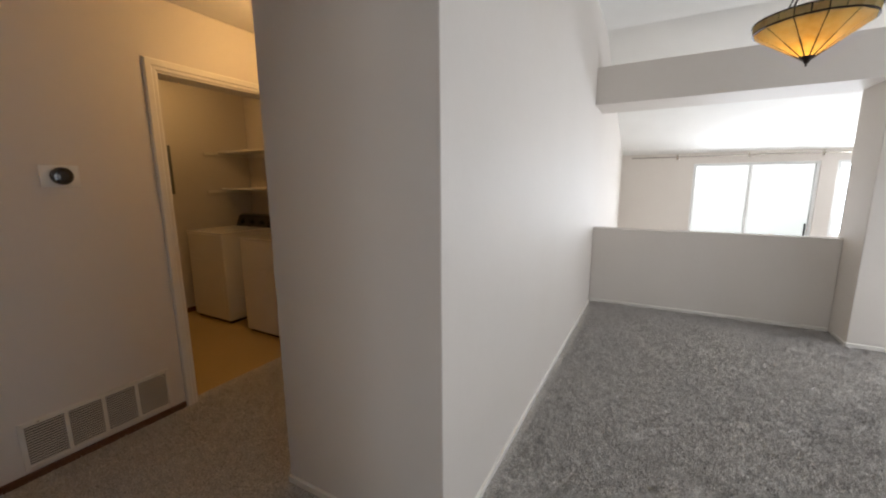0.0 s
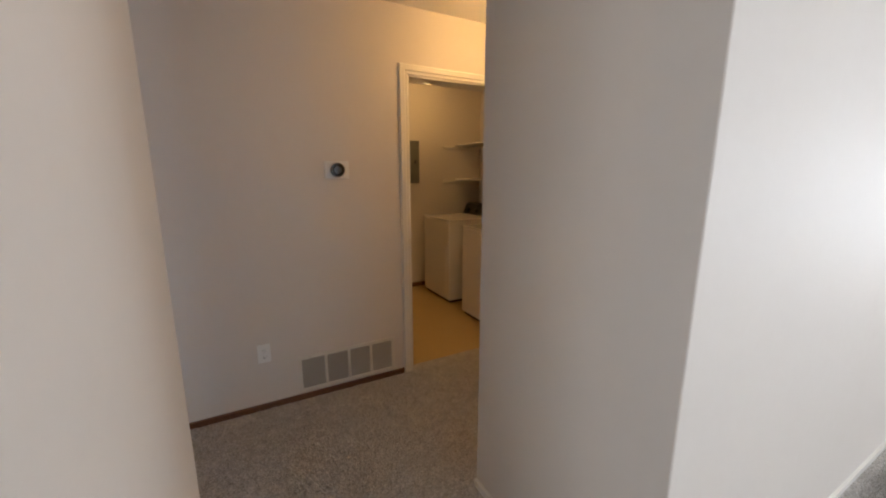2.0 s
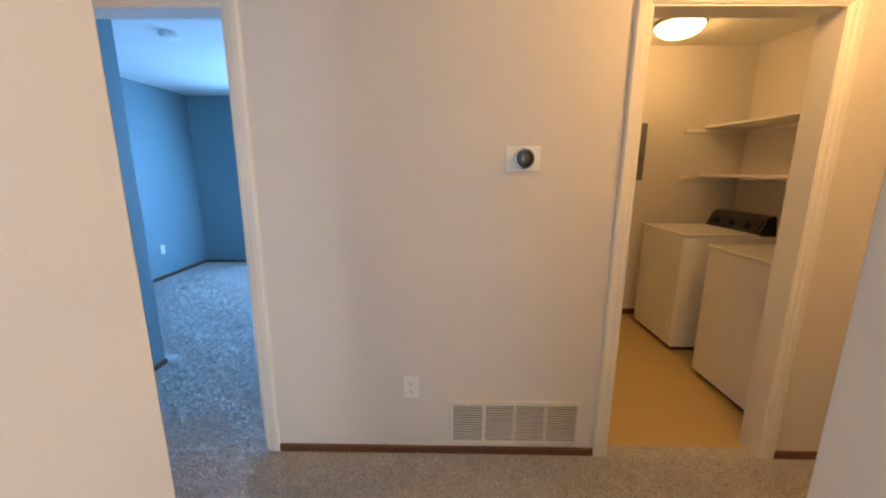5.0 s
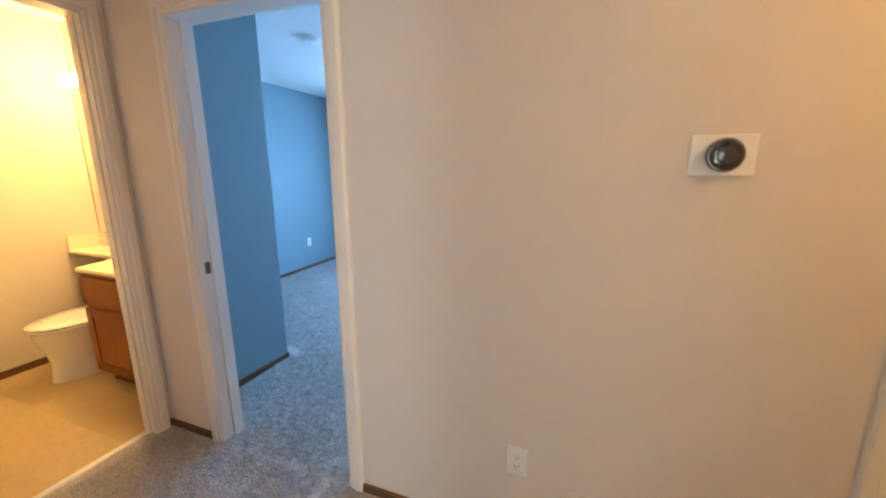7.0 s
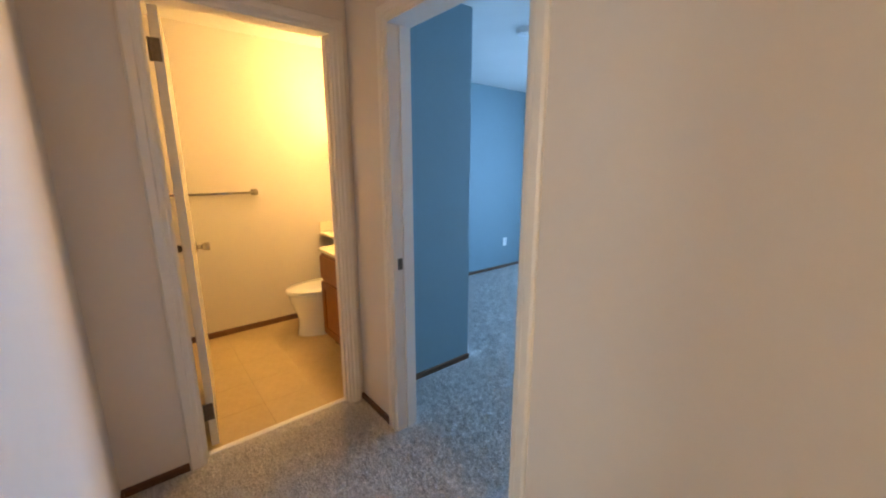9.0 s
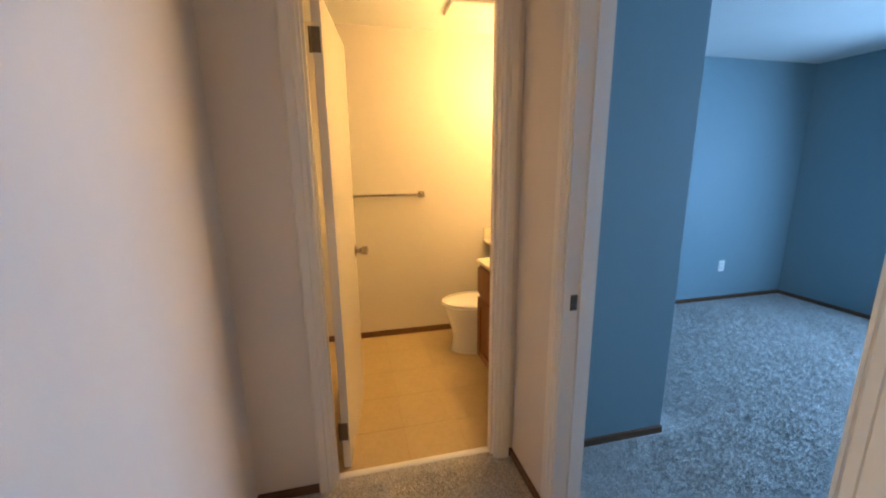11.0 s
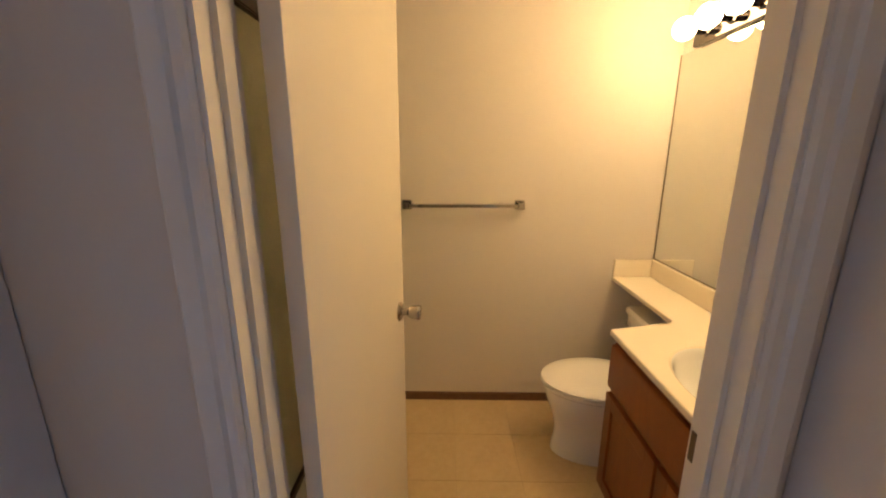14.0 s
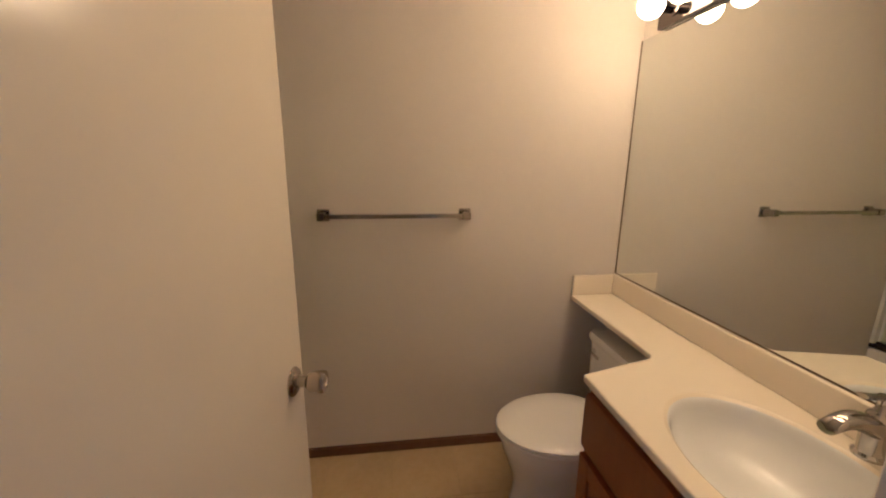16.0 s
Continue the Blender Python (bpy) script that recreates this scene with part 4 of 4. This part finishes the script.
for k in range(len(rings) - 1):
    for i in range(n):
        s.f.append([k * n + i, k * n + (i + 1) % n, (k + 1) * n + (i + 1) % n, (k + 1) * n + i])
under(top, mesh_ob("basin_rim", s.v, s.f, MARBLE, smooth=True))
under(top, Shape().turn([(0.0, 0.003), (0.016, 0.003), (0.020, 0.001), (0.020, -0.002), (0.0, -0.002)], (SX, SY, VZ - 0.137), seg=20).ob("drain", CHROME, smooth=True))
under(top, Shape().box(SHX, MIR_Y - 0.021, VZ + 0.0005, VX1, MIR_Y - 0.002, VZ + 0.100).ob("backsplash", MARBLE, 0.005, segs=3))
under(top, Shape().box(SHX, SHY + 0.002, VZ + 0.0005, SHX + 0.018, MIR_Y - 0.022, VZ + 0.100).ob("side_splash", MARBLE, 0.005, segs=3))

# faucet
FX, FY = -1.982, 3.172
fau = tagged(empty("faucet", (FX, FY, VZ)), "chrome single lever basin faucet", "faucet")
under(fau, Shape().turn([(0.0, 0.0), (0.030, 0.0), (0.030, 0.006), (0.024, 0.012), (0.024, 0.095), (0.021, 0.106), (0.012, 0.114), (0.0, 0.116)], (FX, FY, VZ), seg=24).ob("body", CHROME_DIM, smooth=True))
rings = []
for i in range(9):
    t = i / 8.0
    cx, cy, cz = FX, FY - 0.015 - 0.115 * t, VZ + 0.076 + 0.030 * math.sin(t * 2.4) - 0.012 * t
    w, hh = 0.027 - 0.007 * t, 0.026 - 0.014 * t
    rings.append([(cx + w * math.cos(a), cy + 0.006 * math.sin(a) * t, cz + hh * math.sin(a)) for a in [2 * math.pi * q / 14 for q in range(14)]])
under(fau, Shape().loft(rings).ob("spout", CHROME_DIM, smooth=True))
rings = []
for i in range(6):
    t = i / 5.0
    cx, cy, cz = FX, FY + 0.012 - 0.075 * t, VZ + 0.142 + 0.014 * t
    w, hh = 0.009 + 0.003 * t, 0.007 - 0.001 * t
    rings.append([(cx + w * math.cos(a), cy, cz + hh * math.sin(a)) for a in [2 * math.pi * q / 12 for q in range(12)]])
under(fau, Shape().loft(rings).turn([(0.0, 0.110), (0.016, 0.110), (0.011, 0.120), (0.011, 0.142), (0.013, 0.149), (0.0, 0.151)], (FX, FY, VZ), seg=18).ob("lever", CHROME_DIM, smooth=True))

# mirror
mir = tagged(empty("wall_mirror", (-2.3, MIR_Y, VZ + 0.105)), "large frameless wall mirror above the vanity", "mirror")
MX0, MX1, MZ0, MZ1 = BW_X + 0.006, VX1 - 0.004, VZ + 0.106, 1.936
under(mir, Shape().box(MX0, MIR_Y - 0.006, MZ0, MX1, MIR_Y - 0.001, MZ1).ob("glass", MIRROR))
EDGE = mat("mirror_edge", (0.16, 0.11, 0.06), 0.4, 0.3)
s = Shape().box(MX0 - 0.004, MIR_Y - 0.008, MZ0 - 0.004, MX1, MIR_Y - 0.001, MZ0).box(MX0 - 0.004, MIR_Y - 0.008, MZ0, MX0, MIR_Y - 0.001, MZ1)
under(mir, s.ob("edge_channel", EDGE))

# light bar with globe bulbs
BZ = 1.992
bar = tagged(empty("vanity_light", (-2.5, MIR_Y, BZ)), "chrome bath bar light with lit globe bulbs", "wall lamp")
under(bar, Shape().box(-2.935, MIR_Y - 0.030, 1.938, -1.96, MIR_Y - 0.001, 2.040).ob("back_plate", DARKCHROME, 0.006, segs=3))
globe = [(0.047 * math.sin(a), -0.078 - 0.047 + 0.047 * math.cos(a)) for a in [math.pi * i / 14 for i in range(15)]]
globe[0], globe[-1] = (0.0, globe[0][1]), (0.0, globe[-1][1])
for k in range(6):
    x = -2.845 + 0.157 * k
    under(bar, Shape().turn([(0.0, -0.029), (0.030, -0.029), (0.030, -0.034), (0.022, -0.038), (0.022, -0.084), (0.0, -0.084)], (x, MIR_Y, BZ), "y", 20).ob("socket", DARKCHROME, smooth=True))
    g = Shape().turn(globe, (x, MIR_Y, BZ), "y", 24).ob("bulb", BULB, smooth=True)
    g.visible_shadow = False
    under(bar, g)

# towel bar
TZ = 1.195
tow = tagged(empty("towel_bar", (BW_X, 2.14, TZ)), "chrome towel bar with square posts on the wall", "towel bar")
for yy in (1.837, 2.449):
    s = Shape().box(BW_X - 0.001, yy - 0.026, TZ - 0.026, BW_X + 0.010, yy + 0.026, TZ + 0.026).box(BW_X + 0.010, yy - 0.017, TZ - 0.017, BW_X + 0.070, yy + 0.017, TZ + 0.017)
    under(tow, s.ob("post", CHROME_DIM, 0.004))
under(tow, Shape().box(BW_X + 0.046, 1.853, TZ - 0.009, BW_X + 0.064, 2.433, TZ + 0.009).ob("bar", CHROME_DIM, 0.002))


def toilet(cx, front, back):
    root = tagged(empty("toilet", (cx, (front + back) / 2, 0)), "white china toilet with closed lid under the shelf", "toilet")
    n = 32

    def egg(w, f0, b0, z):
        # wide round front towards -y, narrower straight back
        pts = []
        mid = b0 - (b0 - f0) * 0.42
        for i in range(n):
            a = 2 * math.pi * i / n
            c, d = math.cos(a), math.sin(a)
            ly = (mid - f0) if d < 0 else (b0 - mid)
            e = 1.0 if d < 0 else 0.78
            pts.append((cx + w * c * (1 if d < 0 else abs(c) ** (e - 1) if abs(c) > 0.05 else 1), mid + ly * d, z))
        return pts
    b = back - 0.20
    s = Shape().loft([egg(0.134, front + 0.068, b + 0.06, -0.008), egg(0.132, front + 0.070, b + 0.06, 0.025), egg(0.124, front + 0.080, b + 0.05, 0.07), egg(0.124, front + 0.082, b + 0.03, 0.13),
                      egg(0.136, front + 0.070, b + 0.02, 0.185), egg(0.156, front + 0.048, b, 0.245), egg(0.170, front + 0.030, b, 0.295), egg(0.177, front + 0.021, b, 0.335), egg(0.173, front + 0.026, b, 0.362)])
    under(root, s.ob("bowl", CHINA, smooth=True))
    s = Shape().loft([egg(0.184, front + 0.006, b, 0.365), egg(0.190, front, b, 0.371), egg(0.190, front, b, 0.379), egg(0.185, front + 0.006, b, 0.383)])
    under(root, s.ob("seat", CHINA, smooth=True))
    s = Shape().loft([egg(0.183, front + 0.008, b, 0.389), egg(0.190, front, b, 0.393), egg(0.189, front + 0.001, b, 0.400), egg(0.176, front + 0.015, b - 0.012, 0.408), egg(0.10, front + 0.10, b - 0.08, 0.413)])
    under(root, s.ob("lid", CHINA, smooth=True))
    tx0, tx1 = cx - 0.215, cx + 0.215
    s = Shape().loft([rounded(tx0 + 0.025, back - 0.185, tx1 - 0.025, back - 0.004, 0.03, 0.36), rounded(tx0, back - 0.20, tx1, back - 0.004, 0.035, 0.43), rounded(tx0, back - 0.205, tx1, back - 0.004, 0.035, 0.655)])
    under(root, s.ob("tank", CHINA, smooth=True))
    s = Shape().loft([rounded(tx0 - 0.008, back - 0.214, tx1 + 0.008, back - 0.003, 0.035, 0.657), rounded(tx0 - 0.010, back - 0.217, tx1 + 0.010, back - 0.003, 0.035, 0.672), rounded(tx0 - 0.004, back - 0.210, tx1 + 0.004, back - 0.003, 0.035, 0.690), rounded(tx0 + 0.02, back - 0.185, tx1 - 0.02, back - 0.01, 0.03, 0.694)])
    under(root, s.ob("tank_lid", CHINA, smooth=True))
    under(root, Shape().turn([(0.0, -0.020), (0.012, -0.018), (0.014, 0.0)], (tx0 + 0.05, back - 0.203, 0.61), "y", 14).box(tx0 + 0.045, back - 0.226, 0.603, tx0 + 0.115, back - 0.216, 0.617).ob("flush_lever", CHROME, 0.002))
    under(root, Shape().box(cx - 0.10, b - 0.012, 0.398, cx + 0.10, b + 0.012, 0.418).ob("hinge_bar", CHINA, 0.006))
    return root


toilet(-2.665, 2.525, MIR_Y - 0.005)

# exhaust fan
fan = tagged(empty("exhaust_fan", (-2.6, 2.70, CH)), "white square ceiling exhaust fan cover", "exhaust fan")
under(fan, Shape().prism([(-2.73, CH + 0.002), (-2.715, CH - 0.022), (-2.485, CH - 0.022), (-2.47, CH + 0.002)], "y", 2.57, 2.83).ob("cover", WHITE, 0.004))
for k in range(9):
    yy = 2.595 + k * 0.026
    under(fan, Shape().box(-2.70, yy, CH - 0.0245, -2.50, yy + 0.008, CH - 0.0215).ob("slat", WHITE))

# bedroom smoke detector
det = tagged(empty("smoke_detector", (-1.50, 4.0, 2.37)), "white round smoke detector on the bedroom ceiling", "smoke detector")
under(det, Shape().turn([(0.0, 0.002), (0.066, 0.002), (0.066, -0.018), (0.058, -0.034), (0.030, -0.038), (0.0, -0.038)], (-1.50, 4.0, 2.37), seg=28).ob("case", WHITE, smooth=True))
under(det, Shape().turn([(0.0, -0.038), (0.012, -0.038), (0.010, -0.042), (0.0, -0.043)], (-1.50, 4.0, 2.37), seg=16).ob("button", WHITE, smooth=True))

# ---------------- bathroom floor tiles ----------------
TS = 0.3043
tile_mesh = {}
y0 = 0.87
for iy in range(8):
    for ix in range(5):
        ax, ay = -3.055 + ix * 0.305, y0 + 0.014 + iy * 0.305
        bx_, by_ = min(ax + TS, BATH_X - 0.06), min(ay + TS, MIR_Y)
        if bx_ - ax < 0.02 or by_ - ay < 0.02:
            continue
        key = (round(bx_ - ax, 3), round(by_ - ay, 3))
        if key not in tile_mesh:
            w, d = key
            e = 0.001
            v = [(0, 0, -0.006), (w, 0, -0.006), (w, d, -0.006), (0, d, -0.006), (0, 0, -0.001), (w, 0, -0.001), (w, d, -0.001), (0, d, -0.001),
                 (e, e, 0), (w - e, e, 0), (w - e, d - e, 0), (e, d - e, 0)]
            f = [(0, 1, 5, 4), (1, 2, 6, 5), (2, 3, 7, 6), (3, 0, 4, 7), (4, 5, 9, 8), (5, 6, 10, 9), (6, 7, 11, 10), (7, 4, 8, 11), (8, 9, 10, 11)]
            me = bpy.data.meshes.new("floor_tile")
            me.from_pydata(v, [], f)
            me.materials.append(TILE)
            tile_mesh[key] = me
        ob = new("floor_tile", tile_mesh[key])
        ob.location = (ax, ay, -0.004)
        ob.parent = bath_floor

# ---------------- carpet tufts ----------------


def tufts(name, patches, per_m2, seed):
    rng = np.random.default_rng(seed)
    vs, n_all = [], 0
    for x0, y0, x1, y1 in patches:
        n = int((x1 - x0) * (y1 - y0) * per_m2)
        p = np.stack([rng.uniform(x0, x1, n), rng.uniform(y0, y1, n)], 1)
        a = rng.uniform(0, 2 * np.pi, n)
        w = rng.uniform(0.0026, 0.0050, n)
        hgt = rng.uniform(0.005, 0.014, n)
        lean = rng.normal(0, 0.0035, (n, 2))
        px, py = p[:, 0], p[:, 1]
        u = np.sin(37 * px + 3 * np.sin(19 * py)) + np.sin(61 * py + 2.5 * np.sin(23 * px + 1)) + np.sin(9 * px - 13 * py)
        q = np.sin(43 * py + 3 * np.sin(17 * px)) + np.sin(71 * px + 2 * np.sin(29 * py + 2)) + np.sin(11 * py + 7 * px)
        lean[:, 0] += 0.0036 * u
        lean[:, 1] += 0.0036 * q
        hgt *= 1 + 0.16 * np.clip(u * q, -2, 2)
        quad = np.zeros((n, 4, 3))
        for k in range(3):
            quad[:, k, 0] = p[:, 0] + w * np.cos(a + k * 2.094)
            quad[:, k, 1] = p[:, 1] + w * np.sin(a + k * 2.094)
            quad[:, k, 2] = -0.002
        quad[:, 3, 0] = p[:, 0] + lean[:, 0]
        quad[:, 3, 1] = p[:, 1] + lean[:, 1]
        quad[:, 3, 2] = hgt
        vs.append(quad.reshape(-1, 3))
        n_all += n
    v = np.concatenate(vs)
    base = np.arange(n_all)[:, None, None] * 4
    f = (base + np.array([[0, 1, 3], [1, 2, 3], [2, 0, 3]])[None]).reshape(-1, 3)
    me = bpy.data.meshes.new(name)
    me.vertices.add(len(v))
    me.vertices.foreach_set("co", v.ravel())
    me.loops.add(f.size)
    me.loops.foreach_set("vertex_index", f.ravel())
    me.polygons.add(len(f))
    me.polygons.foreach_set("loop_start", np.arange(0, f.size, 3))
    me.polygons.foreach_set("loop_total", np.full(len(f), 3))
    me.update(calc_edges=True)
    me.validate()
    me.materials.append(CARPET)
    return tagged(new(name, me), "upright grey-brown carpet tufts on hall and room floors", "carpet", kind="stuff")


tufts("carpet_pile", [(-1.48, 1.49, 0.17, 2.585), (0.17, 0.66, 1.17, 2.585), (1.17, 1.55, 2.2, 2.585), (-1.08, 2.60, -0.33, 2.75),
                      (-1.44, 2.75, -0.2, 3.6), (-3.04, 3.6, -0.8, BED_Y - 0.02), (0.9, -1.9, 4.83, 0.62)], 10000, 4)
